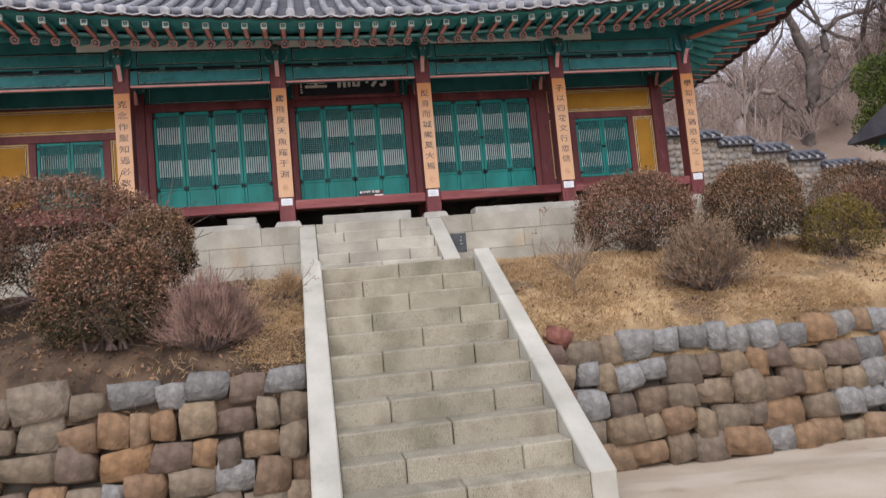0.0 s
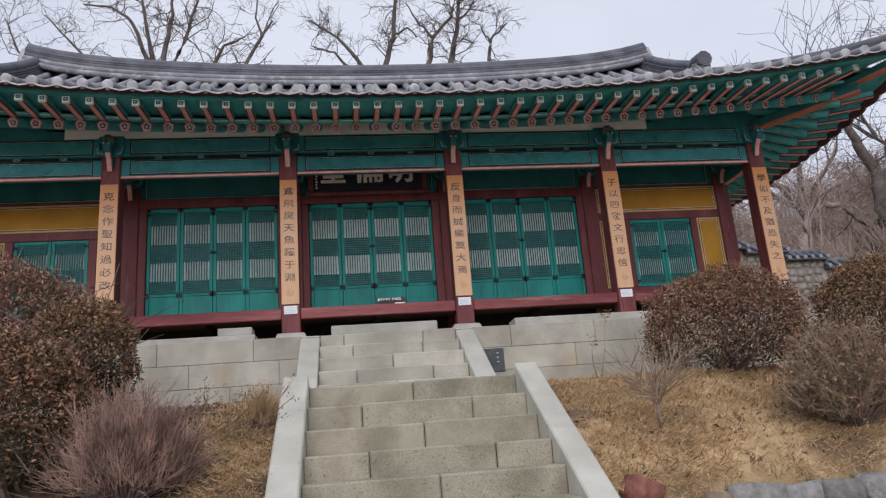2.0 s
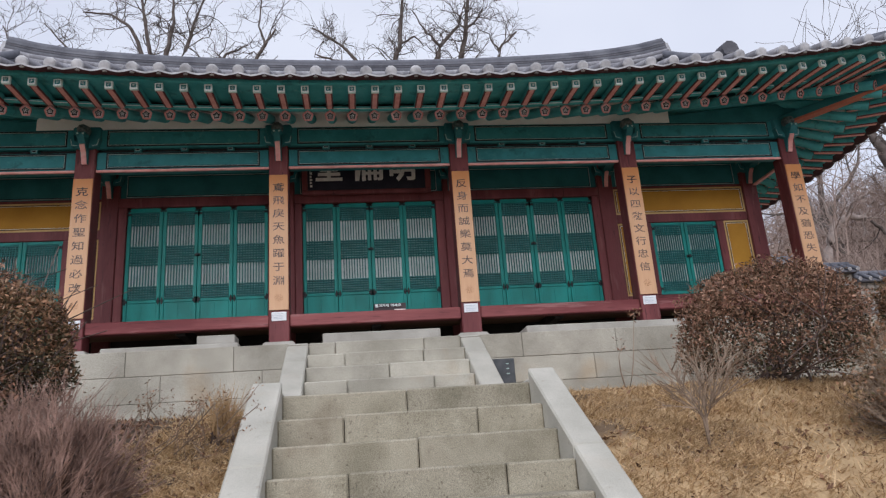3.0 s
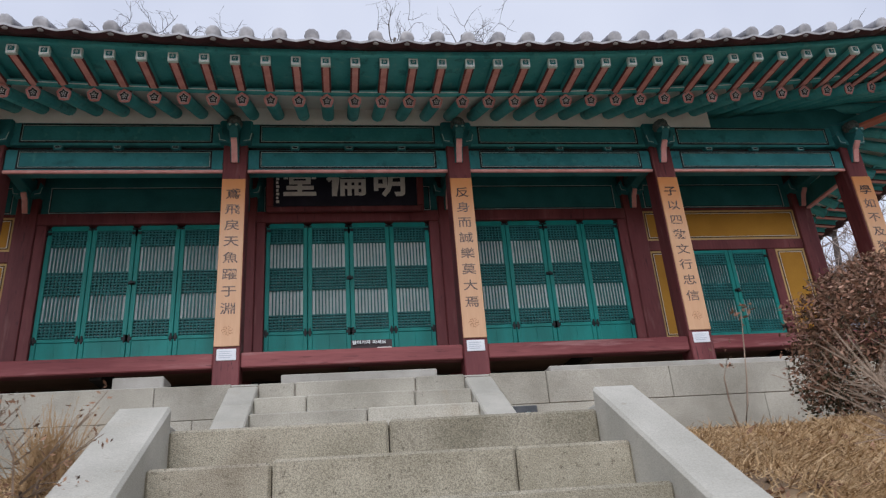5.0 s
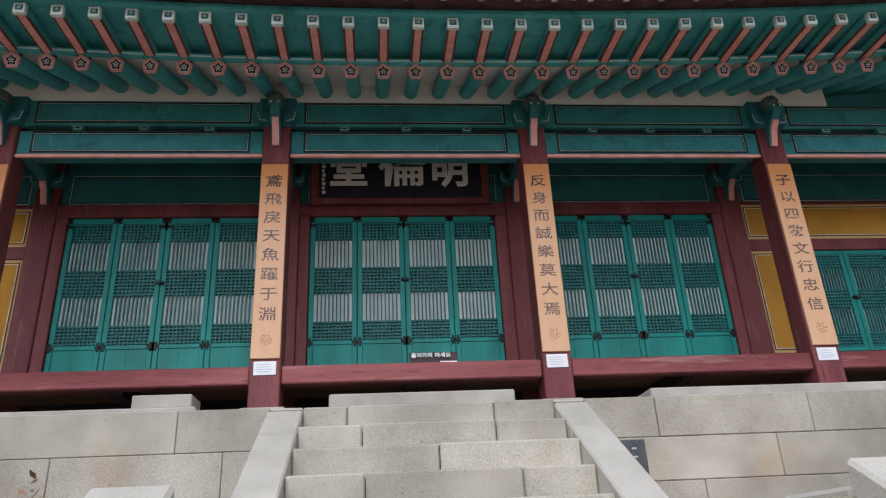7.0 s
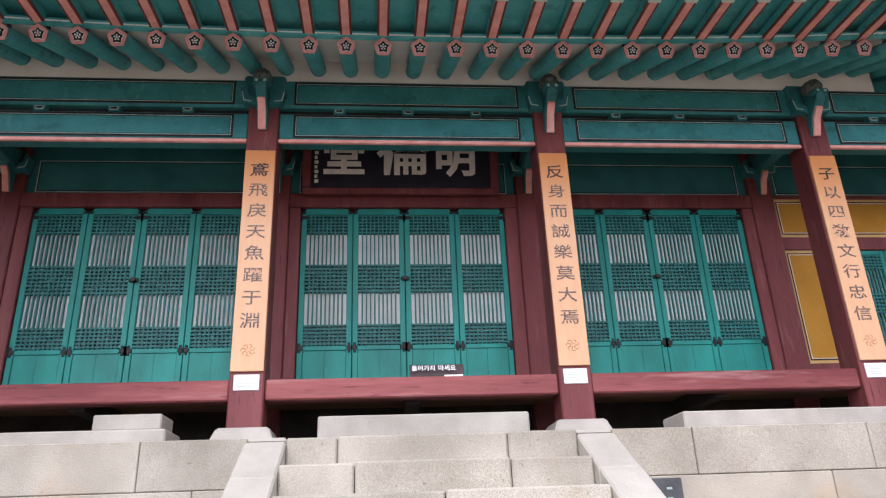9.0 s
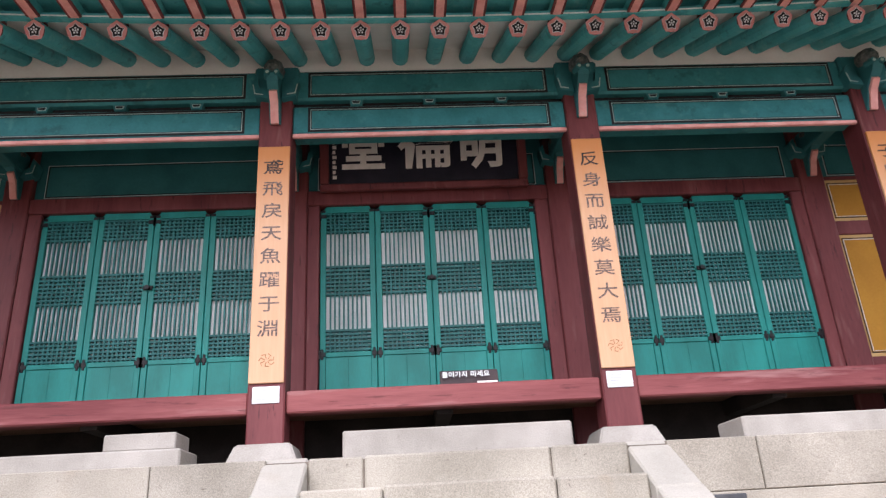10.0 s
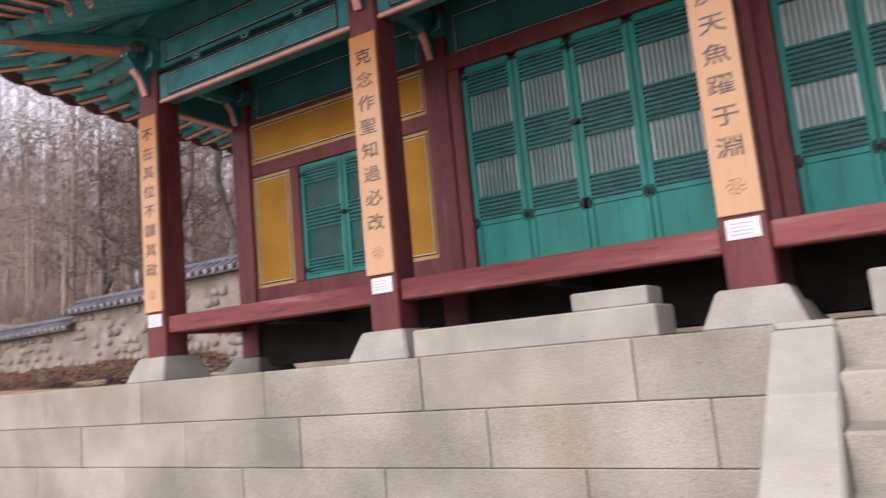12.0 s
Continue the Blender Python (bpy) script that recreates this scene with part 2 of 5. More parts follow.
def prism(outline, x0, x1, axis="x"):
    """An outline of (a, b) swept between x0 and x1: along x it is (y, z), along y it is (x, z)."""
    b = bmesh.new()
    make = (lambda s, p: (s, p[0], p[1])) if axis == "x" else (lambda s, p: (p[0], s, p[1]))
    r = [[b.verts.new(make(s, p)) for p in outline] for s in (x0, x1)]
    k = len(outline)
    for i in range(k):
        b.faces.new((r[0][i], r[0][(i + 1) % k], r[1][(i + 1) % k], r[1][i]))
    b.faces.new(r[0])
    b.faces.new(r[1])
    return b


def tube(points, radii, sides=8, bm=None, cap=True):
    b = bm if bm is not None else bmesh.new()
    rings = []
    for i, p in enumerate(points):
        p = Vector(p)
        d = (Vector(points[min(i + 1, len(points) - 1)]) - Vector(points[max(i - 1, 0)])).normalized()
        s = d.cross(Vector((0, 0, 1)) if abs(d.z) < 0.95 else Vector((1, 0, 0))).normalized()
        t = s.cross(d)
        r = radii[i] if isinstance(radii, (list, tuple)) else radii
        rings.append([b.verts.new(p + r * (s * math.cos(a) + t * math.sin(a))) for a in (2 * math.pi * k / sides for k in range(sides))])
    for r0, r1 in zip(rings, rings[1:]):
        for k in range(sides):
            b.faces.new((r0[k], r0[(k + 1) % sides], r1[(k + 1) % sides], r1[k]))
    if cap:
        b.faces.new(rings[0])
        b.faces.new(rings[-1])
    return b


def grid(rows):
    b = bmesh.new()
    v = [[b.verts.new(p) for p in r] for r in rows]
    for r0, r1 in zip(v, v[1:]):
        for k in range(len(r0) - 1):
            b.faces.new((r0[k], r0[k + 1], r1[k + 1], r1[k]))
    return b


def text_mesh(body, size, depth, bold=0.0):
    """The mesh of a written sign in the built-in font, centred, in the x-z plane facing -y."""
    c = bpy.data.curves.new("writing", "FONT")
    c.body, c.size, c.extrude, c.align_x, c.align_y = body, size, depth, "CENTER", "CENTER"
    c.resolution_u, c.offset = 2, bold
    ob = bpy.data.objects.new("writing", c)
    me = bpy.data.meshes.new_from_object(ob)
    bpy.data.objects.remove(ob)
    bpy.data.curves.remove(c)
    me.transform(pose(0, 0, 0, 90))
    return me


# ---- plan ----
COLS = (-6.74, -3.99, -1.32, 1.33, 3.96, 6.64)
XC, YC = -0.05, 2.7
HX, HY, OVER = 6.69, 2.57, 1.85
FLOOR, WALL, TOP = 0.555, 1.15, 3.4
TERRACE, TZ = -1.12, -0.055
STEP_Y, STEP_Z, TREAD, RISER = -4.41, -1.008, 0.33, 0.1895
GROUND = -3.09


def bank_z(y):
    """Height of the planted bank between the retaining wall and the terrace."""
    if y < -5.85:
        return -1.957 + 4.0 * (y + 5.85)
    if y < -5.5:
        return -1.67 + 0.82 * (y + 5.5)
    return -1.1 + 0.38 * (y + 4.0) if y < -4.0 else -1.1 + 0.06 * (y + 4.0)


# ---- ground ----
rows = []
for y in (-60, -30, -16, -11, -9, -8, -7.2, -6.6, -5.5, -3):
    rows.append([(x, y, GROUND + 0.02 * math.sin(x * 1.3 + y) - (0.24 * max(0.0, min(1.0, (y + 7.8) / 1.2)) if abs(x) > 1.2 else 0)) for x in (-70, -40, -20, -12, -8, -5, -3, -1.5, 0, 1.5, 3, 5, 8, 12, 20, 40, 70)])
tagged(part("ground", grid(rows), SOIL, smooth=True), "sandy tan courtyard ground before the stone wall", "ground", kind="structure")

HUMUS = material("dark_leaf_mould", (0.05, 0.034, 0.024), (0.165, 0.11, 0.068), 0.95, 3.5, 1.0, 40, (1, 1, 1), ((0.04, 0.028, 0.02), 2.2, 0.52, 0.7))
for name, x0, x1, mat, label in (("bank_west", -26.0, -1.055, HUMUS, "sloping bank of dark leaf mould below clipped bushes"), ("bank_east", 1.195, 26.0, BANK, "sloping bank of dry straw-coloured winter grass")):
    rows = []
    for j in range(25):
        y = -5.95 + j * (TERRACE + 0.3 + 5.95) / 24
        n = int((x1 - x0) / 0.3)
        rows.append([(x0 + (x1 - x0) * i / n, y, bank_z(y) + 0.07 * noise.noise((x0 + (x1 - x0) * i / n, y * 1.4, 0)) + 0.03 * noise.noise((3 * (x0 + (x1 - x0) * i / n), y * 4, 5))) for i in range(n + 1)])
    tagged(part(name, grid(rows), mat, smooth=True), label, "bank", kind="structure")


# ---- stone stairs ----
def stair(name, y0, z0, tread, riser, count, x0, x1, mat, label, seed, joints):
    st = thing(name, ((x0 + x1) / 2, y0, z0 - riser * count), label, "stairs", kind="structure")
    rnd = random.Random(seed)
    for i in range(count):
        y, z = y0 - i * tread, z0 - i * riser
        cuts = sorted([x0, x1] + [c + rnd.uniform(-0.03, 0.03) for c in joints[i % len(joints)]])
        for a, b in zip(cuts, cuts[1:]):
            dy, dz = rnd.uniform(-0.012, 0.012), rnd.uniform(-0.006, 0.006)
            part("step_block", box(a + 0.003, b - 0.003, y + dy, y + tread + 0.06, z - riser - 0.02, z + dz, 0.012), mat, st)
    return st


def kerbs(st, y_top, z_top, y_foot, z_foot, xs, cuts, deep):
    slope = (z_top - z_foot) / (y_top - y_foot)
    for x0, x1 in xs:
        for a, b in zip(cuts, cuts[1:]):
            ya, yb = y_top + (y_foot - y_top) * a, y_top + (y_foot - y_top) * b
            za, zb = z_top - slope * (y_top - ya), z_top - slope * (y_top - yb)
            bm = prism([(ya - 0.004, za), (yb + 0.004, zb), (yb + 0.004, zb - deep), (ya - 0.004, za - deep)], x0, x1)
            bmesh.ops.bevel(bm, geom=bm.edges[:], offset=0.012, segments=1, affect="EDGES")
            part("kerb_stone", bm, KERB_STONE, st, "pale cut granite kerb stone")


lower = stair("lower_stairs", STEP_Y, STEP_Z, TREAD, RISER, 11, -0.85, 1.005, STEP_STONE, "broad worn granite stairs climbing the bank", 3, ((0.08,), (-0.37, 0.56)))
kerbs(lower, -4.38, -0.9, -7.74, -2.9, ((-1.065, -0.845), (1.0, 1.205)), (0, 0.3, 0.6, 1), 0.5)
core = [(STEP_Y + 0.4, STEP_Z - 0.03)]
for i in range(11):
    core += [(STEP_Y - i * TREAD + 0.04, STEP_Z - i * RISER - 0.03), (STEP_Y - i * TREAD + 0.04, STEP_Z - (i + 1) * RISER - 0.03)]
core += [(STEP_Y - 10 * TREAD + 0.04, GROUND - 0.1), (STEP_Y + 0.4, GROUND - 0.1)]
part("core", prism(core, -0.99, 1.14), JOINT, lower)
for x0, x1 in ((-1.065, -0.845), (1.0, 1.205)):
    part("kerb_stone", box(x0, x1, -4.376, -4.0, STEP_Z - 0.4, STEP_Z + 0.03, 0.012), KERB_STONE, lower)
part("landing_slab", box(-1.1, 1.26, STEP_Y + TREAD + 0.062, TERRACE - 1.2, STEP_Z - 0.3, STEP_Z - 0.004), STEP_STONE, lower)
upper = stair("upper_stairs", TERRACE, TZ, 0.3, 0.19, 5, -0.86, 0.98, GRANITE, "short pale granite stairs up to the terrace", 7, ((-0.53, 0.55), (-0.4, 0.49), (0.06,), (-0.37, 0.51), (0.06,)))
kerbs(upper, TERRACE + 0.08, TZ + 0.012, TERRACE - 1.52, -0.98, ((-1.115, -0.86), (0.98, 1.235)), (0, 0.3, 1), 0.42)

# ---- terrace of cut granite ----
terrace = thing("terrace", (0, TERRACE, -1.0), "terrace wall of large pale granite blocks below the hall", "terrace", kind="structure")
rnd = random.Random(11)
JOINTS = ((-1.73, -2.95, -4.17, -5.42, -6.66, -7.9, -9.1, -10.2, 1.745, 2.95, 4.16, 5.4, 6.62, 7.85, 9.1, 10.2),
          (-1.4, -2.55, -3.88, -4.95, -6.17, -7.35, -8.5, -9.7, 2.64, 3.86, 5.05, 6.25, 7.4, 8.6, 9.8),
          (-2.03, -3.25, -4.4, -5.63, -6.8, -8.0, -9.2, -10.3, 2.03, 3.265, 4.45, 5.65, 6.8, 8.0, 9.3))
for cuts, (zt, zb) in zip(JOINTS, ((TZ, -0.355), (-0.355, -0.665), (-0.665, -1.0))):
    for xs in (sorted((-11.0, -1.09, *(c for c in cuts if c < 0))), sorted((1.21, 11.0, *(c for c in cuts if c > 0)))):
        for lo, hi in zip(xs, xs[1:]):
            d = rnd.uniform(-0.004, 0.004)
            part("block", box(lo + 0.0025, hi - 0.0025, TERRACE + d, TERRACE + 0.4, zb + 0.002, zt - 0.002, 0.005), GRANITE, terrace)
part("backing", box(-10.9, 10.9, TERRACE + 0.012, TERRACE + 0.35, -1.2, TZ - 0.02), BLOCK_JOINT, terrace)
part("paving", box(-11, 11, TERRACE + 0.39, 8, -0.9, TZ - 0.006), GRANITE, terrace)
plate = thing("stone_tablet", (1.55, TERRACE, -0.6), "small dark slate tablet set in the terrace wall", "tablet")
part("slab", box(1.245, 1.62, TERRACE - 0.012, TERRACE + 0.02, -0.69, -0.37, 0.006), material("dark_slate", (0.05, 0.055, 0.06), (0.09, 0.095, 0.1), 0.5, 8, 0.1), plate)
for i in range(3):
    part("writing_bar", box(1.515, 1.55, TERRACE - 0.0145, TERRACE - 0.0115, -0.44 - 0.06 * i, -0.427 - 0.06 * i), LINE, plate)

# ---- stones on the terrace before the veranda ----
for label, x0, x1, z, y0 in (("long low step stone before the veranda", -0.72, 0.82, 0.175, -0.45), ("long low step stone before the veranda", 1.97, 4.9, 0.14, -0.5), ("long step stone below the veranda", -3.5, -1.8, 0.13, -0.35)):
    s = thing("step_stone", ((x0 + x1) / 2, y0, 0), label, "step stone", "step stones")
    part("slab", box(x0, x1, y0, y0 + 0.42, TZ - 0.006, z, 0.012), PALE_STONE, s)
s = thing("stone_block", (-2.09, -0.2, 0.13), "small pale block lying on a step stone", "stone block")
part("block", box(-2.33, -1.85, -0.3, 0.02, 0.13, 0.245, 0.01), PALE_STONE, s)


def column(x, y, w, z0, z1, parent):
    return part("column", box(x - w / 2, x + w / 2, y - w / 2, y + w / 2, z0, z1, 0.012), MAROON, parent)


def base_stone(x, y, h):
    s = thing("foundation_stone", (x, y, 0), "tapered pale granite foundation stone under a column", "foundation stone", "foundation stones")
    bm = box(x - 0.29, x + 0.29, y - 0.29, y + 0.29, TZ - 0.006, h, 0)
    for v in bm.verts:
        if v.co.z > 0.0:
            v.co.x, v.co.y = x + (v.co.x - x) * 0.68, y + (v.co.y - y) * 0.68
    bmesh.ops.bevel(bm, geom=bm.edges[:], offset=0.012, segments=2, affect="EDGES")
    part("stone", bm, PALE_STONE, s)


# ---- the hall ----
hall = thing("hall", (XC, YC, 0.0), "wooden hall in green and maroon paint with a grey tiled roof", "hall", kind="structure")
CY = 0.16
for x in COLS:
    base_stone(x, CY, 0.17)
    column(x, CY, 0.275, 0.16, 3.12, hall)
INNER = [COLS[0] + 0.12, *COLS[1:5], COLS[5] - 0.1]
for x in INNER:
    column(x, WALL + 0.1, 0.26, 0.1, 3.45, hall)
    base_stone(x, WALL + 0.1, 0.1)

# veranda floor, its beams, and the space under it, its shade painted near-black
part("floor", box(COLS[0], COLS[5], 0.2, WALL + 0.05, FLOOR - 0.06, FLOOR - 0.008), WOOD_FLOOR, hall)
for a, b in zip(COLS, COLS[1:]):
    part("floor_beam", box(a + 0.139, b - 0.139, 0.06, 0.22, 0.39, FLOOR, 0.012), MAROON_BEAM, hall, "weathered maroon floor beam")
    part("floor_joist", box((a + b) / 2 - 0.06, (a + b) / 2 + 0.06, 0.22, WALL, 0.36, FLOOR - 0.062), VOID_SHADE, hall)
part("underfloor_wall", box(COLS[0], COLS[5], WALL + 0.02, WALL + 0.18, -0.006, FLOOR - 0.01), VOID_SHADE, hall)


def outline(x0, x1, z0, z1, y, mat, parent, w=0.008, name="line"):
    """A painted border, as thin raised strips."""
    bm = box(x0, x1, y - 0.003, y, z0, z0 + w)
    box(x0, x1, y - 0.003, y, z1 - w, z1, 0, bm)
    box(x0, x0 + w, y - 0.003, y, z0 + w, z1 - w, 0, bm)
    box(x1 - w, x1, y - 0.003, y, z0 + w, z1 - w, 0, bm)
    return part(name, bm, mat, parent)


# front beams over the veranda
for a, b in zip(COLS, COLS[1:]):
    x0, x1 = a + 0.139, b - 0.139
    beam = part("lower_beam", box(x0, x1, 0.06, 0.26, 2.752, 3.02, 0.01), GREEN, hall, "green painted beam with white border lines")
    part("beam_edge", box(x0, x1, 0.052, 0.09, 2.715, 2.751, 0.006), PINK, beam, "pink lower edge")
    outline(x0 + 0.13, x1 - 0.13, 2.766, 3.008, 0.06, BLACK, beam, 0.032)
    outline(x0 + 0.151, x1 - 0.151, 2.787, 2.987, 0.0575, LINE, beam, 0.005)
    part("gap_board", box(x0, x1, 0.12, 0.24, 3.02, 3.08), BLACK, hall)
    for k in range(3):
        xb = x0 + (x1 - x0) * (k + 0.85) / 3.7
        bl = part("bearing_block", prism([(xb - 0.045, 3.021), (xb + 0.045, 3.021), (xb + 0.06, 3.079), (xb - 0.06, 3.079)], 0.055, 0.13, "y"), GREEN_DARK, hall)
        part("border", prism([(xb - 0.03, 3.035), (xb + 0.03, 3.035), (xb + 0.04, 3.065), (xb - 0.04, 3.065)], 0.051, 0.056, "y"), LINE, bl)
        part("inset", prism([(xb - 0.024, 3.041), (xb + 0.024, 3.041), (xb + 0.033, 3.059), (xb - 0.033, 3.059)], 0.048, 0.053, "y"), BLACK, bl)
    up = part("upper_beam", box(x0, x1, 0.04, 0.25, 3.08, 3.375, 0.02), GREEN, hall, "green painted upper beam with border lines")
    outline(x0 + 0.13, x1 - 0.13, 3.1, 3.352, 0.04, BLACK, up, 0.032)
    outline(x0 + 0.151, x1 - 0.151, 3.121, 3.331, 0.0375, LINE, up, 0.005)


part("rafter_plaster", box(-4.7, 4.75, 0.055, 0.2, 3.376, 3.75), PLASTER, hall, "pale plaster between the rafters")
for x0, x1 in ((COLS[0] - 0.3, -4.7), (4.75, COLS[5] + 0.3)):
    part("wedge_board", prism([(x0, 3.37), (x1, 3.37), (x1, 3.72 if x0 > 0 else 3.5), (x0, 3.5 if x0 > 0 else 3.72)], 0.06, 0.2, "y"), GREEN_DARK, hall, "dark green wedge board below the corner rafters")


BOSS = material("carved_grey_green", (0.04, 0.06, 0.06), (0.17, 0.18, 0.17), 0.7, 30, 0.6, 40)


def bracket(x, y, z, parent, size=1.0):
    """A carved wing bracket that projects from a column head."""
    g = [(0.1, 0.0), (-0.03, -0.02), (-0.08, 0.08), (-0.12, 0.18), (-0.2, 0.25), (-0.26, 0.3), (-0.29, 0.37), (-0.25, 0.42), (-0.19, 0.44), (-0.16, 0.52), (-0.08, 0.55), (0.1, 0.55)]
    g = [(y + a * size, z + b * size) for a, b in g]
    br = part("bracket", prism(g, x - 0.05 * size, x + 0.05 * size), GREEN_DARK, parent, "carved green column bracket with a pink tongue")
    t = [(-0.04, -0.03), (-0.065, -0.03), (-0.095, 0.05), (-0.13, 0.14), (-0.21, 0.22), (-0.195, 0.25), (-0.115, 0.17), (-0.075, 0.06)]
    part("tongue", prism([(y + a * size, z + b * size) for a, b in t], x - 0.036 * size, x + 0.036 * size), PINK, br, "pink tongue")
    for sx in (-1, 1):
        c = [(0.06, 0.22), (0.19, 0.25), (0.22, 0.4), (0.17, 0.46), (0.15, 0.34), (0.07, 0.31)]
        w = part("scroll", prism([(x + sx * a * size, z + b * size) for a, b in c], y - 0.1 * size, y + 0.05, "y"), GREEN_DARK, br)
        part("scroll_edge", prism([(x + sx * a * size, z + b * size) for a, b in ((0.11, 0.255), (0.19, 0.268), (0.21, 0.37), (0.2, 0.37), (0.181, 0.277), (0.11, 0.264))], y - 0.104 * size, y - 0.098 * size, "y"), LINE, br)
        part("volute", tube([(x + sx * 0.04 * size, y - 0.3 * size, z + 0.37 * size), (x + sx * 0.062 * size, y - 0.2 * size, z + 0.38 * size)], 0.03 * size, 9), GREEN_DARK, br, "green curled volute")
        part("eye", tube([(x + sx * 0.04 * size, y - 0.304 * size, z + 0.372 * size), (x + sx * 0.04 * size, y - 0.299 * size, z + 0.372 * size)], 0.016 * size, 8), LINE, br)
    part("flower_boss", tube([(x, y - 0.25 * size, z + 0.43 * size), (x, y - 0.2 * size, z + 0.47 * size), (x, y - 0.1 * size, z + 0.5 * size)], [0.06 * size, 0.095 * size, 0.09 * size], 9), BOSS, br)


for x in COLS:
    bracket(x, 0.04, 2.84, hall, 0.92)
    part("cap_block", box(x - 0.19, x + 0.19, 0.0, 0.32, 3.121, 3.4, 0.02), GREEN_DARK, hall)
for x in INNER:
    bracket(x, WALL - 0.03, 2.74, hall, 0.85)
for x, xi in zip(COLS, INNER):
    part("tie_beam", box(xi - 0.07, xi + 0.07, 0.27, WALL - 0.02, 2.98, 3.2, 0.01), GREEN_DARK, hall)
for s in (0, 5):
    x = COLS[s]
    part("end_beam", box(x - 0.045, x + 0.045, 0.3, WALL, 2.72, 2.97, 0.01), GREEN_DARK, hall)
    part("end_beam_edge", box(x - 0.035, x + 0.035, 0.3, WALL, 2.69, 2.719, 0.005), PINK, hall)
    part("end_floor_beam", box(x - 0.08, x + 0.08, 0.3, WALL + 0.0, 0.39, FLOOR, 0.012), MAROON_BEAM, hall)

# front wall behind the veranda: frieze, lintel, sill, posts
front = thing("wall_front", (XC, WALL, FLOOR), "front wall with maroon frame and green frieze", "wall", kind="structure")
for a, b in zip(INNER, INNER[1:]):
    x0, x1 = a + 0.131, b - 0.131
    fr = part("frieze", box(x0, x1, WALL + 0.05, WALL + 0.2, 2.735, 3.98), GREEN_DARK, front, "dark green frieze board")
    outline(x0 + 0.1, x1 - 0.1, 2.78, 3.12, WALL + 0.05, BLACK, fr)
    outline(x0 + 0.09, x1 - 0.09, 2.77, 3.13, WALL + 0.05, WHITE, fr, 0.005)


def leaf(x0, x1, z0, z1, y, bands, parent, panel_top, notched, handed, count=9, half=0.0075):
    """A lattice door leaf: stiles and rails, thin bars before paper, and a boarded panel below."""
    lf = part("leaf", box(x0 + 0.003, x0 + 0.058, y, y + 0.045, z0, z1 - 0.03 * notched, 0.005), TEAL, parent, "teal lattice door leaf backed with white paper")
    bm = box(x1 - 0.058, x1 - 0.003, y, y + 0.045, z0, z1 - 0.03 * notched, 0.005)
    if notched:
        o = [(x0 + 0.003, z1 - 0.035), (x0 + 0.04, z1 - 0.025), (x0 + 0.055, z1), (x1 - 0.055, z1), (x1 - 0.04, z1 - 0.025), (x1 - 0.003, z1 - 0.035), (x1 - 0.003, z1 - 0.065), (x0 + 0.003, z1 - 0.065)]
        join(bm, prism(o, y + 0.0005, y + 0.0445, "y"))
    else:
        box(x0 + 0.058, x1 - 0.058, y, y + 0.045, z1 - 0.05, z1, 0.004, bm)
    box(x0 + 0.058, x1 - 0.058, y + 0.001, y + 0.044, z0, z0 + 0.05, 0.004, bm)
    lo = z0 + 0.05
    if panel_top:
        box(x0 + 0.058, x1 - 0.058, y + 0.001, y + 0.044, panel_top - 0.045, panel_top, 0.004, bm)
        lo = panel_top
    part("rails", bm, TEAL, lf)
    part("paper", box(x0 + 0.05, x1 - 0.05, y + 0.049, y + 0.053, lo, z1 - 0.05), PAPER, lf, "white paper backing")
    bars = bmesh.new()
    a, b = x0 + 0.058, x1 - 0.058
    for i in range(1, count + 1):
        x = a + (b - a) * i / (count + 1)
        box(x - half, x + half, y + 0.008, y + 0.03, lo, z1 - 0.06, 0, bars)
    part("upright_bars", bars, LATTICE, lf)
    cross = bmesh.new()
    for za, zb in bands:
        k = max(2, round((zb - za) / 0.038))
        for i in range(k + 1):
            z = za + (zb - za) * i / k
            box(a, b, y + 0.004, y + 0.0485, z - 0.0085, z + 0.0085, 0, cross)
    part("cross_bars", cross, LATTICE, lf)
    if panel_top:
        pb = bmesh.new()
        for i in range(2):
            box(a + (b - a) * i / 2 + 0.0004, a + (b - a) * (i + 1) / 2 - 0.0004, y + 0.014, y + 0.034, z0 + 0.05, panel_top - 0.045, 0.0015, pb)
        part("panel", pb, TEAL, lf)
    iron = bmesh.new()
    xs = x0 if handed > 0 else x1
    for z in ((z1 - 0.1), panel_top - 0.02 if panel_top else z0 + 0.1):
        box(xs - 0.012, xs + 0.012, y - 0.012, y + 0.002, z - 0.045, z + 0.045, 0.004, iron)
        box(min(xs, xs + 0.06 * handed), max(xs, xs + 0.06 * handed), y - 0.006, y + 0.002, z - 0.02, z + 0.02, 0.004, iron)
    if panel_top:
        for xa, xb in ((x0 + 0.004, x0 + 0.05), (x1 - 0.05, x1 - 0.004)):
            box(xa, xb, y - 0.005, y + 0.002, panel_top - 0.045, panel_top + 0.0, 0.006, iron)
            box((xa + xb) / 2 - 0.012, (xa + xb) / 2 + 0.012, y - 0.0056, y + 0.001, panel_top - 0.07, panel_top + 0.03, 0.006, iron)
            box(xa, xb, y - 0.004, y + 0.001, z1 - 0.06, z1 - 0.032, 0.003, iron)
    part("hinge", iron, IRON, lf, "black iron hinge plates")
    return lf


def latch(x, y, z, parent):
    bm = box(x - 0.045, x + 0.045, y - 0.02, y - 0.004, z - 0.022, z + 0.022, 0.008)
    join(bm, tube([(x, y - 0.02, z), (x, y - 0.045, z)], 0.022, 8))
    part("latch", bm, IRON, parent, "black iron latch")


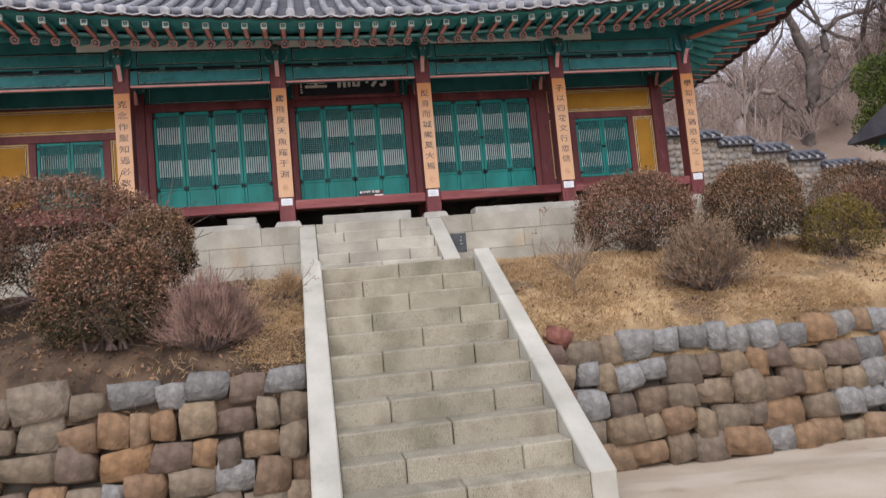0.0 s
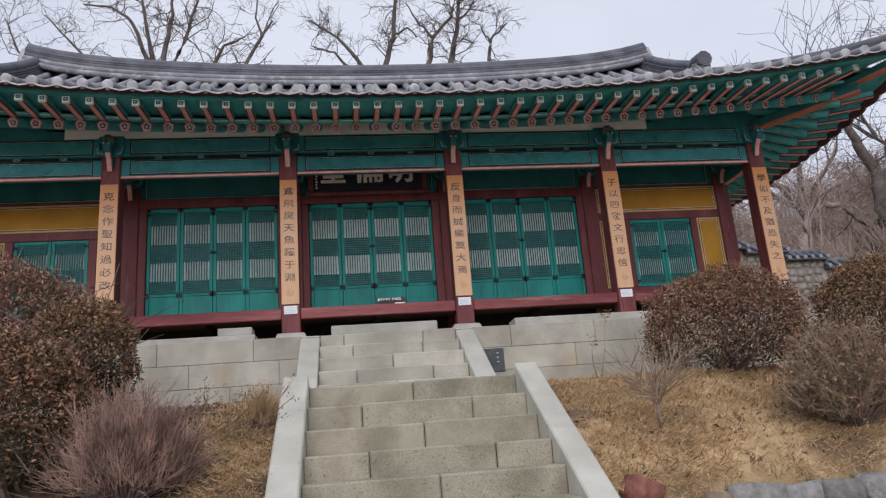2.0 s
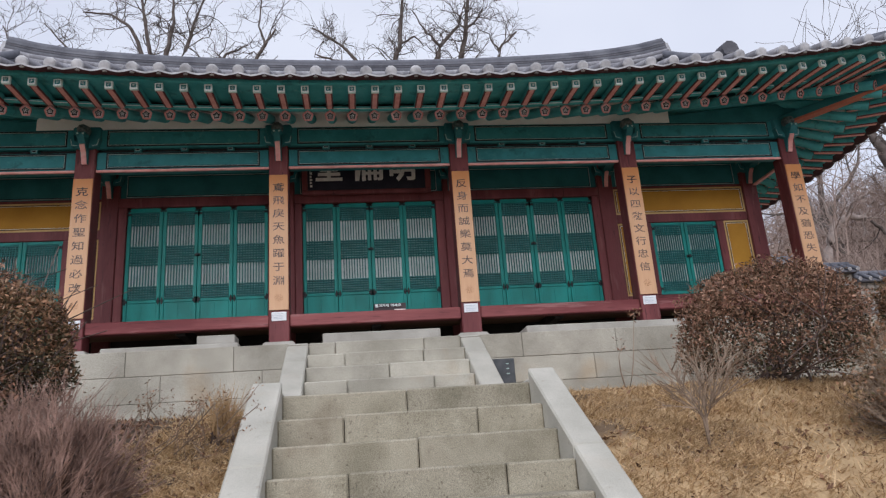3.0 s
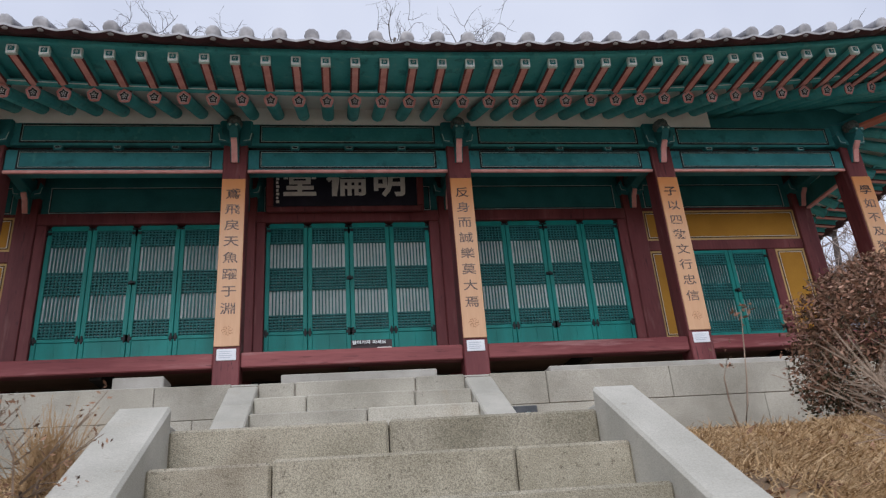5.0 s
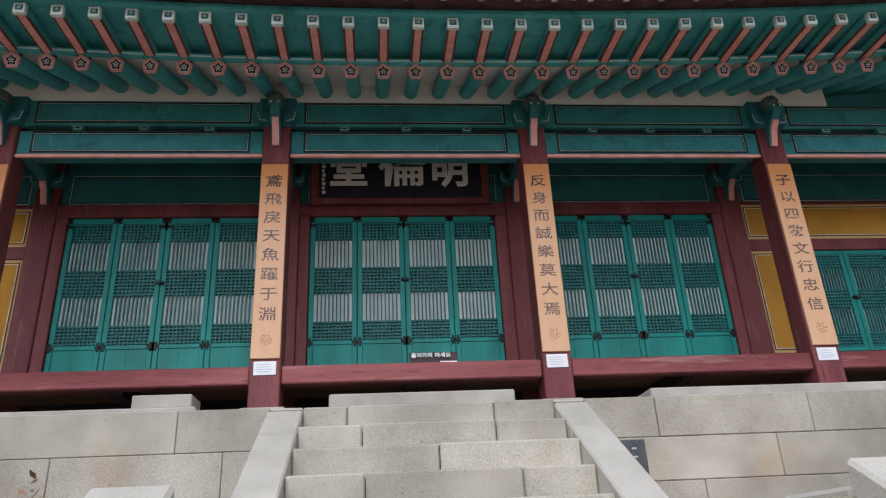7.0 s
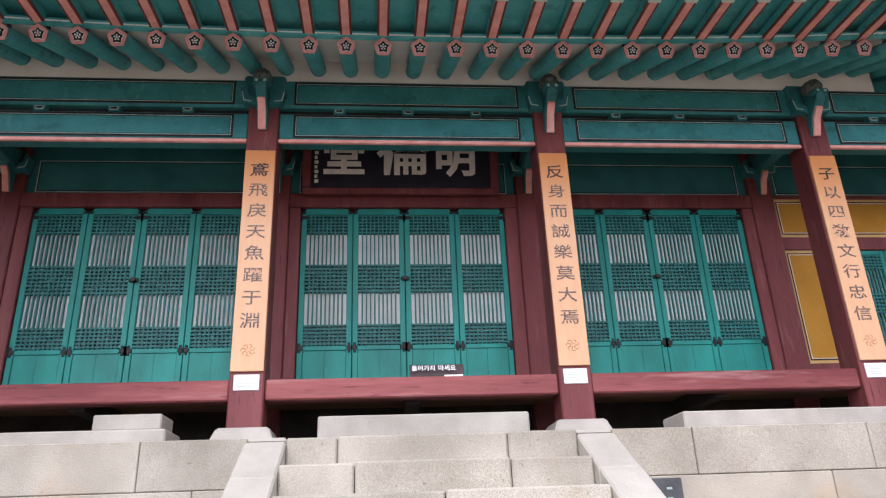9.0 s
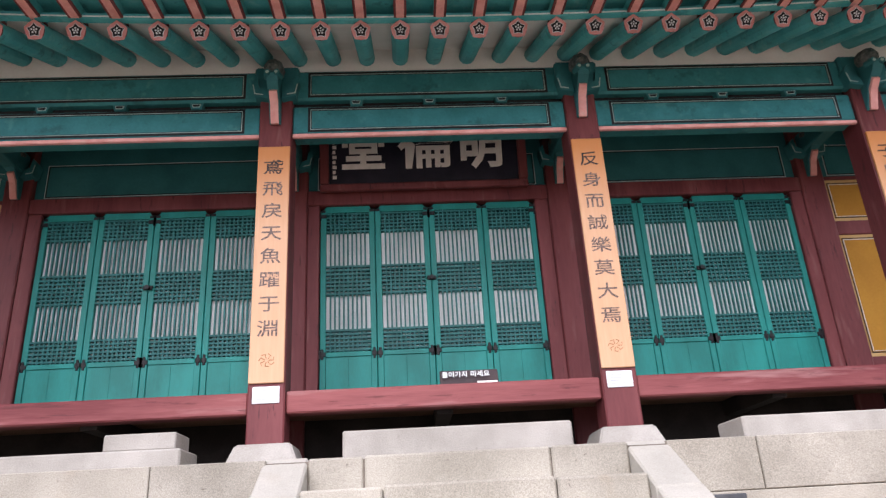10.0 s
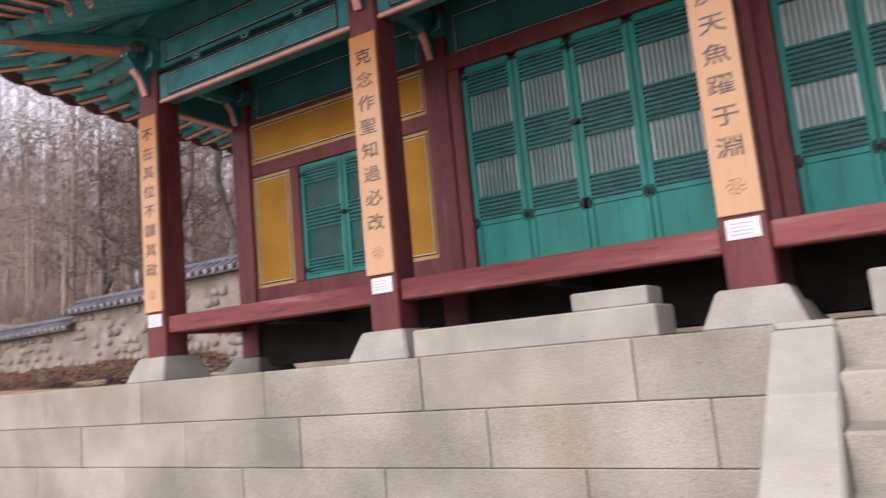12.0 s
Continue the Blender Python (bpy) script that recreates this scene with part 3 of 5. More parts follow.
BANDS = ((2.305, 2.49), (1.665, 1.94), (1.125, 1.31))
for k in (1, 2, 3):
    c = (COLS[k] + COLS[k + 1]) / 2 - 0.01
    x0, x1 = INNER[k] + 0.131, INNER[k + 1] - 0.131
    part("lintel", box(x0, x1, WALL - 0.02, WALL + 0.12, 2.575, 2.733, 0.008), MAROON, front)
    part("sill", box(x0, x1, WALL - 0.03, WALL + 0.12, FLOOR - 0.008, 0.61, 0.008), MAROON, front)
    part("jamb", box(x0, c - 1.068, WALL - 0.01, WALL + 0.1, 0.611, 2.574, 0.008), MAROON, front)
    part("jamb", box(c + 1.068, x1, WALL - 0.01, WALL + 0.1, 0.611, 2.574, 0.008), MAROON, front)
    door = thing(f"door_{k}", (c, WALL, 0.61), "four-leaf teal lattice door, closed", "door", "hall doors", "structure")
    for i in range(4):
        leaf(c - 1.064 + 0.532 * i, c - 1.064 + 0.532 * (i + 1), 0.615, 2.57, WALL + 0.02, BANDS, door, 1.105, 1, 1 if i % 2 == 0 else -1)
    latch(c, WALL + 0.02, 1.79, door)
    part("backing", box(c - 1.06, c + 1.06, WALL + 0.08, WALL + 0.1, 0.62, 2.57), VOID_SHADE, door)


def yellow_panel(x0, x1, z0, z1):
    p = part("yellow_panel", box(x0, x1, WALL + 0.02, WALL + 0.1, z0, z1), YELLOW_EDGE, front, "ochre yellow plaster panel with a black border line")
    part("field", box(x0 + 0.035, x1 - 0.035, WALL + 0.016, WALL + 0.05, z0 + 0.035, z1 - 0.035), YELLOW, p)
    outline(x0 + 0.035, x1 - 0.035, z0 + 0.035, z1 - 0.035, WALL + 0.0155, BLACK, p, 0.009)
    outline(x0 + 0.05, x1 - 0.05, z0 + 0.05, z1 - 0.05, WALL + 0.0155, WHITE, p, 0.005)


for k, sgn in ((0, -1), (4, 1)):
    x0, x1 = INNER[k] + 0.131, INNER[k + 1] - 0.131
    dm = -5.22 if sgn < 0 else 5.25
    d0, d1 = dm - 0.58, dm + 0.58
    part("rail", box(x0, x1, WALL, WALL + 0.12, 2.7, 2.734), MAROON, front)
    yellow_panel(x0, x1, 2.235, 2.699)
    part("rail", box(x0, x1, WALL, WALL + 0.12, 2.085, 2.234, 0.006), MAROON, front)
    part("sill", box(x0, x1, WALL, WALL + 0.12, FLOOR - 0.008, 0.84, 0.006), MAROON, front)
    part("jamb", box(d0 - 0.13, d0, WALL, WALL + 0.12, 0.841, 2.084, 0.006), MAROON, front)
    part("jamb", box(d1, d1 + 0.13, WALL, WALL + 0.12, 0.841, 2.084, 0.006), MAROON, front)
    yellow_panel(x0, d0 - 0.131, 0.841, 2.084)
    yellow_panel(d1 + 0.131, x1, 0.841, 2.084)
    win = thing(f"door_{4 + (k > 0)}", (dm, WALL, 0.85), "small two-leaf teal lattice door, closed", "door", "side doors", "structure")
    for i in range(2):
        leaf(dm - 0.578 + 0.578 * i, dm + 0.578 * i, 0.846, 2.08, WALL + 0.02, ((1.88, 2.02), (1.38, 1.58), (0.91, 1.05)), win, 0, 0, 1 if i == 0 else -1, 11, 0.008)
    latch(dm, WALL + 0.02, 1.48, win)
    part("backing", box(d0, d1, WALL + 0.08, WALL + 0.1, 0.846, 2.08), VOID_SHADE, win)
for name, x in (("wall_west", INNER[0]), ("wall_east", INNER[5])):
    tagged(part(name, box(x - 0.08, x + 0.08, WALL + 0.23, 5.2, 0, 3.9), YELLOW), "plain side wall of the hall", "wall", kind="structure")
tagged(part("wall_back", box(INNER[0], INNER[5], 5.2, 5.36, 0, 3.9), YELLOW), "plain back wall of the hall", "wall", kind="structure")

# ---- roof ----
roof = thing("roof", (XC, YC, TOP), "hipped and gabled roof of grey clay tiles", "roof", kind="structure")
RISE, RIDGE_X, PITCH = 2.4, 6.2, 0.315
LIFT = 0.62


def eave(u, h):
    """Outward sweep and upward lift of the eave at u from its middle, for a side of half length h."""
    s = min(1.0, abs(u) / (h + OVER))
    return 0.28 * s ** 4, LIFT * s ** (2.0 if h > 4 else 2.4)


def climb(d):
    v = max(0.0, min(1.0, d / (YC + OVER - 0.13)))
    return RISE * (0.735 * v + 0.265 * v * v)


def place(side, u, w, z):
    """From the eave's own frame (u along it, w outward from the column line) to the world."""
    if side == "front":
        return (XC + u, 0.13 - w, z)
    if side == "back":
        return (XC - u, 2 * YC - 0.13 + w, z)
    if side == "east":
        return (XC + HX + w, YC + u, z)
    return (XC - HX - w, YC - u, z)


def slope_line(side, u, n, dz=0.0):
    """Points of the tiled surface from the eave upward at u."""
    h = HX if side in ("front", "back") else HY
    sweep, lift = eave(u, h)
    reach = OVER + sweep
    top = (YC - 0.13 + OVER) if h > 4 else (HX + OVER - RIDGE_X)
    room = h + OVER - abs(u)
    if h > 4 and abs(u) > RIDGE_X:
        top = max(0.05, room)
    if h < 4:
        top = max(0.05, min(top, room))
    out = []
    for i in range(n + 1):
        d = top * i / n
        fade = 1 - d / (YC + OVER)
        ridge = 0.0
        if h > 4 and abs(u) <= RIDGE_X:
            ridge = 0.32 * (u / RIDGE_X) ** 2 * (d / top) ** 2
            fade = 1 - d / top
        z = 3.225 + lift * fade + climb(d) + ridge + dz
        out.append(place(side, u, reach - d * (reach / OVER if d < OVER else 1) if d < OVER else OVER - d, z))
    return out


roll = []
for side, h in (("front", HX), ("east", HY), ("west", HY), ("back", HX)):
    n = int((h + OVER) / PITCH)
    us = [PITCH * k for k in range(-n, n + 1)]
    fine = []
    for k in range(-4 * n - 2, 4 * n + 3):
        fine.append(k / 4 * PITCH)
    rows = []
    for k, u in zip(range(-4 * n - 2, 4 * n + 3), fine):
        rows.append(slope_line(side, u, 12, (0.0, -0.025, -0.04, -0.025)[k % 4]))
    part("pan_tiles", grid(rows), SLATE_PAN, roof, "dark concave pan tiles", smooth=True)
    if side == "back":
        continue
    for u in us:
        pts = slope_line(side, u, 10, 0.03)
        if (Vector(pts[0]) - Vector(pts[-1])).length < 0.25:
            continue
        row = part("tile_row", tube(pts, 0.07, 8), SLATE, roof, smooth=True)
        p, q = Vector(pts[0]), Vector(pts[1])
        d = (p - q).normalized()
        part("eave_plug", tube([p - d * 0.035, p - d * 0.005, p + d * 0.016, p + d * 0.024], [0.07, 0.0765, 0.072, 0.05], 10), MORTAR, row, "whitish mortar plug at the eave end", smooth=True)
    # scalloped lip of the lowest pan tiles, and the batten under it
    lip = []
    for k, u in zip(range(-4 * n - 2, 4 * n + 3), fine):
        sweep, lift = eave(u, h)
        z = 3.225 + lift + (0.0, -0.025, -0.04, -0.025)[k % 4]
        lip.append([place(side, u, OVER + sweep, z), place(side, u, OVER + sweep + 0.012, z - 0.02), place(side, u, OVER + sweep - 0.05, z - 0.034), place(side, u, OVER + sweep - 0.17, 3.232 + lift)])
    part("eave_lip", grid(lip), BATTEN, roof)
    rim = []
    for k, u in zip(range(-4 * n - 2, 4 * n + 3), fine):
        sweep, lift = eave(u, h)
        z = 3.225 + lift + (0.0, -0.025, -0.04, -0.025)[k % 4]
        rim.append([place(side, u, OVER + sweep - 0.01, z + 0.008), place(side, u, OVER + sweep + 0.018, z + 0.004), place(side, u, OVER + sweep + 0.016, z - 0.018), place(side, u, OVER + sweep + 0.002, z - 0.018)])
    part("pan_tile_rim", grid(rim), MORTAR, roof, "pale worn lips of the lowest pan tiles")


def eave_band(name, mat, w0, z0, w1, z1, thick=0.03, step=0.3, under=None):
    """Continuous boards along front and sides, from (w0, z0) out to (w1, z1) in the eave's profile."""
    for side, h in (("front", HX), ("east", HY), ("west", HY), ("back", HX)):
        n = int(2 * (h + w1) / step)
        rows = []
        for i in range(n + 1):
            f = -1 + 2 * i / n
            rows.append([place(side, f * (h + w) * 1.0, w + eave(f * (h + OVER), h)[0] * max(0, w) / OVER, z + eave(f * (h + OVER), h)[1] * (0.45 + 0.55 * max(0, w) / OVER)) for w, z in ((w0, z0), (w1, z1), (w1, z1 + thick), (w0, z0 + thick))])
        bm = grid(rows)
        part(name, bm, mat, roof)


eave_band("soffit_plaster", PLASTER, -1.3, 4.24, 1.02, 3.155)
eave_band("rafter_fascia", GREEN_EAVE_LIT, 1.01, 3.135, 1.06, 3.135, 0.05)
eave_band("fascia_line", WHITE, 1.061, 3.15, 1.066, 3.15, 0.01)
eave_band("eave_boards", GREEN_EAVE_LIT, 0.95, 3.265, 1.66, 3.205)
eave_band("eave_fascia", GREEN_EAVE_LIT, 1.6, 3.197, 1.65, 3.197, 0.052)
eave_band("fascia_line", WHITE, 1.651, 3.222, 1.656, 3.222, 0.009)
eave_band("tile_batten", BATTEN, 1.64, 3.25, 1.80, 3.2, 0.03)

RAFTER = 0.2993

def flower_parts(parent, m, size, ring):
    """Painted end of a rafter: a pink star ring on black with a white five-petalled blossom."""
    def flat(points, y):
        b = bmesh.new()
        vv = [b.verts.new((p[0] * size, y, p[1] * size)) for p in points]
        b.faces.new(vv)
        bmesh.ops.solidify(b, geom=b.faces[:], thickness=0.002)
        return b
    def star(tip, dip):
        return [((dip if i % 2 else tip) * math.cos(math.pi * i / 5 + math.pi / 2), (dip if i % 2 else tip) * math.sin(math.pi * i / 5 + math.pi / 2)) for i in range(10)]
    if ring:
        for tip, dip, y, mat, nm in ((1.1, 0.94, -0.003, PINK, "star"), (0.8, 0.55, -0.0055, WHITE, "star_border"), (0.72, 0.47, -0.008, BLACK, "star_field")):
            b = flat(star(tip, dip), y)
            b.transform(m)
            part(nm, b, mat, parent)
    dots = bmesh.new()
    for i in range(6):
        a = 2 * math.pi * i / 5 + math.pi / 2
        cx, cz = (0.26 * math.cos(a), 0.26 * math.sin(a)) if i < 5 else (0, 0)
        join(dots, flat([(cx + 0.115 * math.cos(t), cz + 0.115 * math.sin(t)) for t in (2 * math.pi * k / 6 for k in range(6))], -0.0105))
    dots.transform(m)
    part("blossom", dots, WHITE, parent)


def rafters(side, h, ends):
    k_max = int((h + 1.2) / RAFTER)
    for k in range(-k_max, k_max + 1):
        u = k * RAFTER + (0.113 if side == "front" else 0)
        if abs(u) > h + 1.15:
            continue
        sweep, lift = eave(u, h)
        for kind, w1, z1, w0, z0 in (("round", 1.02, 3.065, -1.25, 4.115), ("square", 1.60, 3.15, 0.95, 3.205)):
            focal = h - 1.1
            lf = lift * (0.45 + 0.55 * w1 / OVER)
            end = Vector(place(side, u, w1 + sweep * w1 / OVER, z1 + lf))
            ui = u
            if abs(u) > focal:
                t = (w1 - w0) / (w1 + 1.6)
                ui = u + (math.copysign(focal, u) - u) * t
            start = Vector(place(side, ui, w0, z0 + lift * (0.45 + 0.55 * max(0, w0) / OVER)))
            d = (end - start).normalized()
            if kind == "round":
                r = part("rafter", tube([start, end - d * 0.008], 0.072, 12), GREEN_EAVE_LIT, roof, "round green rafter with a painted end", smooth=False)
                part("rafter_end", tube([end - d * 0.008, end], 0.0715, 12), MAROON, r, "maroon end with a pink star and white blossom")
                q = d.to_track_quat("-Y", "Z").to_matrix().to_4x4()
                if ends:
                    flower_parts(r, Matrix.Translation(end) @ q, 0.072, True)
            else:
                q = d.to_track_quat("-Y", "Z").to_matrix().to_4x4()
                ln = (end - start).length
                b = box(-0.047, 0.047, 0.003, ln, -0.045, 0.045, 0.004)
                b.transform(Matrix.Translation(end) @ q)
                r = part("flying_rafter", b, GREEN_EAVE_LIT, roof, "square flying rafter with a pink underside")
                for a0, a1, zz0, zz1, mat, nm in ((-0.0475, 0.0475, -0.0465, -0.03, MAROON, "edge"), (-0.03, 0.03, -0.0495, -0.046, PINK, "underside"), (-0.047, 0.047, -0.043, 0.045, TEAL, "rafter_end")):
                    b = box(a0, a1, 0.0 if nm == "rafter_end" else 0.005, 0.0045 if nm == "rafter_end" else ln, zz0, zz1)
                    b.transform(Matrix.Translation(end) @ q)
                    part(nm, b, mat, r)
                if ends:
                    b = box(-0.0485, 0.0485, 0.002, 0.04, -0.0505, 0.0455)
                    b.transform(Matrix.Translation(end) @ q)
                    part("painted_tip", b, PALE_TIP, r, "pale teal painted tip")
                    b = box(-0.047, 0.047, -0.003, 0.001, -0.043, 0.043)
                    b.transform(Matrix.Translation(end) @ q)
                    part("rafter_face", b, WHITE, r, "white framed end with a blossom")
                    b = box(-0.03, 0.03, -0.0045, -0.002, -0.026, 0.026)
                    b.transform(Matrix.Translation(end) @ q)
                    part("rafter_inset", b, GREEN, r)
                    flower_parts(r, Matrix.Translation(end) @ q, 0.048, False)


rafters("front", HX, True)
rafters("east", HY, False)
rafters("west", HY, False)
ORANGE = material("orange_edge", (0.42, 0.13, 0.08), (0.52, 0.19, 0.12), 0.6)
for sx in (-1, 1):
    for w0, z0, w1, z1, hw, ht in ((-0.15, 3.36, 1.28, 3.5, 0.075, 0.16), (0.85, 3.52, 1.78, 3.78, 0.065, 0.13)):
        a = Vector((XC + sx * (HX + w0), 0.13 - w0, z0))
        b = Vector((XC + sx * (HX + w1), 0.13 - w1, z1))
        d = (b - a).normalized()
        m = Matrix.Translation(b) @ d.to_track_quat("-Y", "Z").to_matrix().to_4x4()
        bm = box(-hw, hw, 0, (b - a).length, -ht / 2, ht / 2, 0.01)
        bm.transform(m)
        hip = part("hip_rafter", bm, GREEN_DARK, roof, "corner rafter with an orange lower edge")
        bm = box(-hw - 0.004, hw + 0.004, 0.01, (b - a).length, -ht / 2 - 0.012, -ht / 2 + 0.025)
        bm.transform(m)
        part("edge", bm, ORANGE, hip)


def ridge_stack(name, pts, width, courses, label, rolls=0):
    """A ridge of stacked flat tiles with a roll of cover tiles on top."""
    r = part(name, tube([(p[0], p[1], p[2] + 0.055 * courses + 0.05) for p in pts], 0.085, 8), RIDGE_TILE, roof, label, smooth=True)
    for c in range(courses):
        w = width * (1 - 0.05 * c) + (0.02 if c == 0 else 0)
        rows = []
        for i, p in enumerate(pts):
            p = Vector(p)
            d = (Vector(pts[min(i + 1, len(pts) - 1)]) - Vector(pts[max(i - 1, 0)]))
            s = Vector((-d.y, d.x, 0)).normalized()
            z0, z1 = 0.055 * c - 0.03 * (c == 0), 0.055 * c + 0.042
            rows.append([p + s * w + Vector((0, 0, z0)), p + s * w + Vector((0, 0, z1)), p - s * w + Vector((0, 0, z1)), p - s * w + Vector((0, 0, z0)), p + s * w + Vector((0, 0, z0))])
        b = grid(rows)
        part("ridge_course", b, SLATE_PAN if c % 2 == 0 else RIDGE_TILE, r)
    for sy in (-1, 1):
        for j in range(rolls):
            part("ridge_roll", tube([(p[0], p[1] + sy * (width + 0.05 - 0.03 * j), p[2] - 0.16 + 0.105 * j) for p in pts], 0.06, 8), SLATE, r, "pale roll of cover tiles along the foot of the ridge", smooth=True)
    return r


ridge_pts = []
for i in range(25):
    u = -6.36 + 12.72 * i / 24
    ridge_pts.append((XC - 0.08 + u, YC, 5.755 + 0.33 * (u / 6.2) ** 2 + 0.16 * abs(u / 6.3) ** 8))
ridge_stack("main_ridge", ridge_pts, 0.16, 4, "layered main roof ridge with upturned ends", 2)
for sx in (-1, 1):
    e = ridge_pts[0] if sx < 0 else ridge_pts[-1]
    part("ridge_end", tube([(e[0] - sx * 0.02, YC, e[2] - 0.25), (e[0] - sx * 0.0, YC, e[2] + 0.02), (e[0] + sx * 0.03, YC, e[2] + 0.2)], [0.2, 0.17, 0.1], 10), MORTAR, roof, "pale mortar ridge end")
    for back in (0, 1):
        line = [Vector(p) for p in slope_line("back" if back else "front", (-sx if back else sx) * RIDGE_X, 12, 0.06)]
        keep = [p for p in line if (p.y > 0.3 if not back else p.y < 2 * YC - 0.3)]
        ridge_stack("gable_ridge", keep, 0.12, 4, "layered ridge running down from the gable")
        p = keep[0]
        out = -1 if not back else 1
        part("ridge_finial", tube([(p.x, p.y + 0.05 * -out, p.z + 0.08), (p.x, p.y + 0.1 * out, p.z + 0.14), (p.x, p.y + 0.12 * out, p.z + 0.22)], [0.17, 0.19, 0.17], 10), MORTAR, roof, "pale mortar plug at the ridge foot")
        part("finial_cap", tube([(p.x, p.y - 0.16 * out, p.z + 0.22), (p.x, p.y + 0.05 * out, p.z + 0.27), (p.x, p.y + 0.26 * out, p.z + 0.26)], [0.15, 0.17, 0.15], 10), SLATE_PAN, roof, "dark cap tile")
        hipline = []
        for i in range(13):
            r = i / 12
            room = (HX + OVER - RIDGE_X) * (1 - r) + 0.02
            u = HX + OVER - room
            sweep, lift = eave(u, HX)
            d = room
            w = (OVER + sweep) - d * (OVER + sweep) / OVER if d < OVER else OVER - d
            x, y, z = place("back" if back else "front", (-sx if back else sx) * (u + sweep * 0.8), w, 3.225 + lift * (1 - d / (YC + OVER)) + climb(d) + 0.03 + 0.03 * r ** 6)
            hipline.append((x, y, z))
        ridge_stack("hip_ridge", hipline, 0.11, 3, "layered hip ridge sweeping up to the corner")
    gx = XC + sx * (RIDGE_X + 0.02)
    tri = [p for p in slope_line("front", sx * RIDGE_X, 8) if p[1] > 0.4]
    tri2 = [p for p in slope_line("back", -sx * RIDGE_X, 8) if p[1] < 2 * YC - 0.4]
    o = [(p[1], p[2] - 0.05) for p in tri] + [(p[1], p[2] - 0.05) for p in reversed(tri2)]
    part("gable_wall", prism(o, gx - 0.05, gx + 0.02), GREEN_DARK, roof)

# ---- boards and signs on the hall ----
COUPLETS = ("不在其位不謀其政", "克念作聖知過必改", "鳶飛戾天魚躍于淵", "反身而誠樂莫大焉", "子以四敎文行忠信", "學如不及猶恐失之")
for x, verse in zip(COLS, COUPLETS):
    b = thing("couplet_board", (x, 0.0, 0.61), "tall tan varnished board with brown brush characters on a column", "inscription board", "column boards")
    part("board", box(x - 0.131, x + 0.131, 0.0, 0.022, 0.61, 2.6, 0.004), PLAQUE, b)
    for i, ch in enumerate(verse):
        shared("character", text_mesh(ch, 0.165, 0.0015, 0.0011), b, pose(x, -0.0015, 2.395 - 0.197 * i) @ Matrix.Diagonal((1.04, 1, 0.84, 1))).data.materials.append(INK_FRESH if i == 0 else INK)
    fl = bmesh.new()
    for k in range(7):
        a = 2 * math.pi * k / 7
        tube([(x + 0.015 * math.cos(a), -0.001, 0.78 + 0.012 * math.sin(a)), (x + 0.05 * math.cos(a), -0.001, 0.78 + 0.045 * math.sin(a)), (x + 0.06 * math.cos(a + 0.5), -0.001, 0.78 + 0.05 * math.sin(a + 0.5))], 0.003, 4, fl)
    part("blossom_mark", fl, material("faint_brown_line", (0.32, 0.15, 0.06), (0.4, 0.2, 0.09), 0.6, 9, 0.0), b)
    p = thing("label_plate", (x, 0.0, 0.46), "small white notice plate below a column board", "notice", "notice plates")
    part("plate", box(x - 0.1, x + 0.1, 0.012, 0.022, 0.462, 0.587, 0.004), material("white_plate", (0.68, 0.7, 0.72), (0.78, 0.8, 0.82), 0.4, 6, 0.0), p)
    for i in range(4):
        part("writing_bar", box(x - 0.075, x + 0.06 - 0.02 * (i % 2), 0.0095, 0.0118, 0.555 - 0.022 * i, 0.561 - 0.022 * i), material("grey_print", (0.42, 0.46, 0.5), (0.52, 0.56, 0.6), 0.6, 9, 0.0), p)

board = thing("name_board", (-0.03, 1.05, 2.68), "black hanging name board with white characters in a maroon frame", "name board")
tilt = Matrix.Translation((-0.03, 1.07, 2.68)) @ pose(0, 0, 0, 9)
BOARD_BLACK = material("blue_black_board", (0.008, 0.008, 0.018), (0.018, 0.018, 0.032), 0.5, 5, 0.05)
CREAM = material("cream_paint", (0.7, 0.67, 0.63), (0.82, 0.79, 0.75), 0.6, 9, 0.05)
bm = box(-0.95, 0.95, -0.02, 0.02, 0.07, 0.72)
bm.transform(tilt)
part("panel", bm, BOARD_BLACK, board)
for x0, x1, z0, z1 in ((-1.03, 1.03, 0, 0.075), (-1.03, 1.03, 0.72, 0.79), (-1.03, -0.94, 0.076, 0.719), (0.94, 1.03, 0.076, 0.719)):
    bm = box(x0, x1, -0.05, 0.03, z0, z1, 0.012)
    bm.transform(tilt)
    part("frame_bar", bm, MAROON, board)
for ch, x, wide, bold in (("明", 0.575, 0.9, 0.015), ("倫", 0.025, 1.13, 0.009), ("堂", -0.6, 0.9, 0.014)):
    ob = shared("character", text_mesh(ch, 0.51, 0.004, bold), board, tilt @ pose(x, -0.025, 0.395) @ Matrix.Diagonal((wide, 1, 0.88, 1)))
    ob.data.materials.append(CREAM)
for i in range(9):
    bm = box(-0.905, -0.865 - 0.01 * (i % 2), -0.024, -0.02, 0.13 + 0.052 * i, 0.165 + 0.052 * i)
    bm.transform(tilt)
    part("writing_bar", bm, CREAM, board)

sign = thing("floor_sign", (0.2, 0.14, FLOOR), "small dark sign with white lettering standing on the veranda edge", "sign")
bm = box(-0.225, 0.225, -0.008, 0.008, 0, 0.125, 0.003)
bm.transform(pose(0.2, 0.14, FLOOR, -18, 0, 0))
part("plate", bm, material("dark_sign", (0.03, 0.02, 0.022), (0.06, 0.04, 0.04), 0.5), sign)
for letter, x in (("들", 0.013), ("어", 0.063), ("가", 0.113), ("지", 0.163), ("마", 0.233), ("세", 0.283), ("요", 0.333)):
    ob = shared("letter", text_mesh(letter, 0.054, 0.001, 0.001), sign, pose(x, 0.125, FLOOR + 0.078, -18))
    ob.data.materials.append(WHITE)
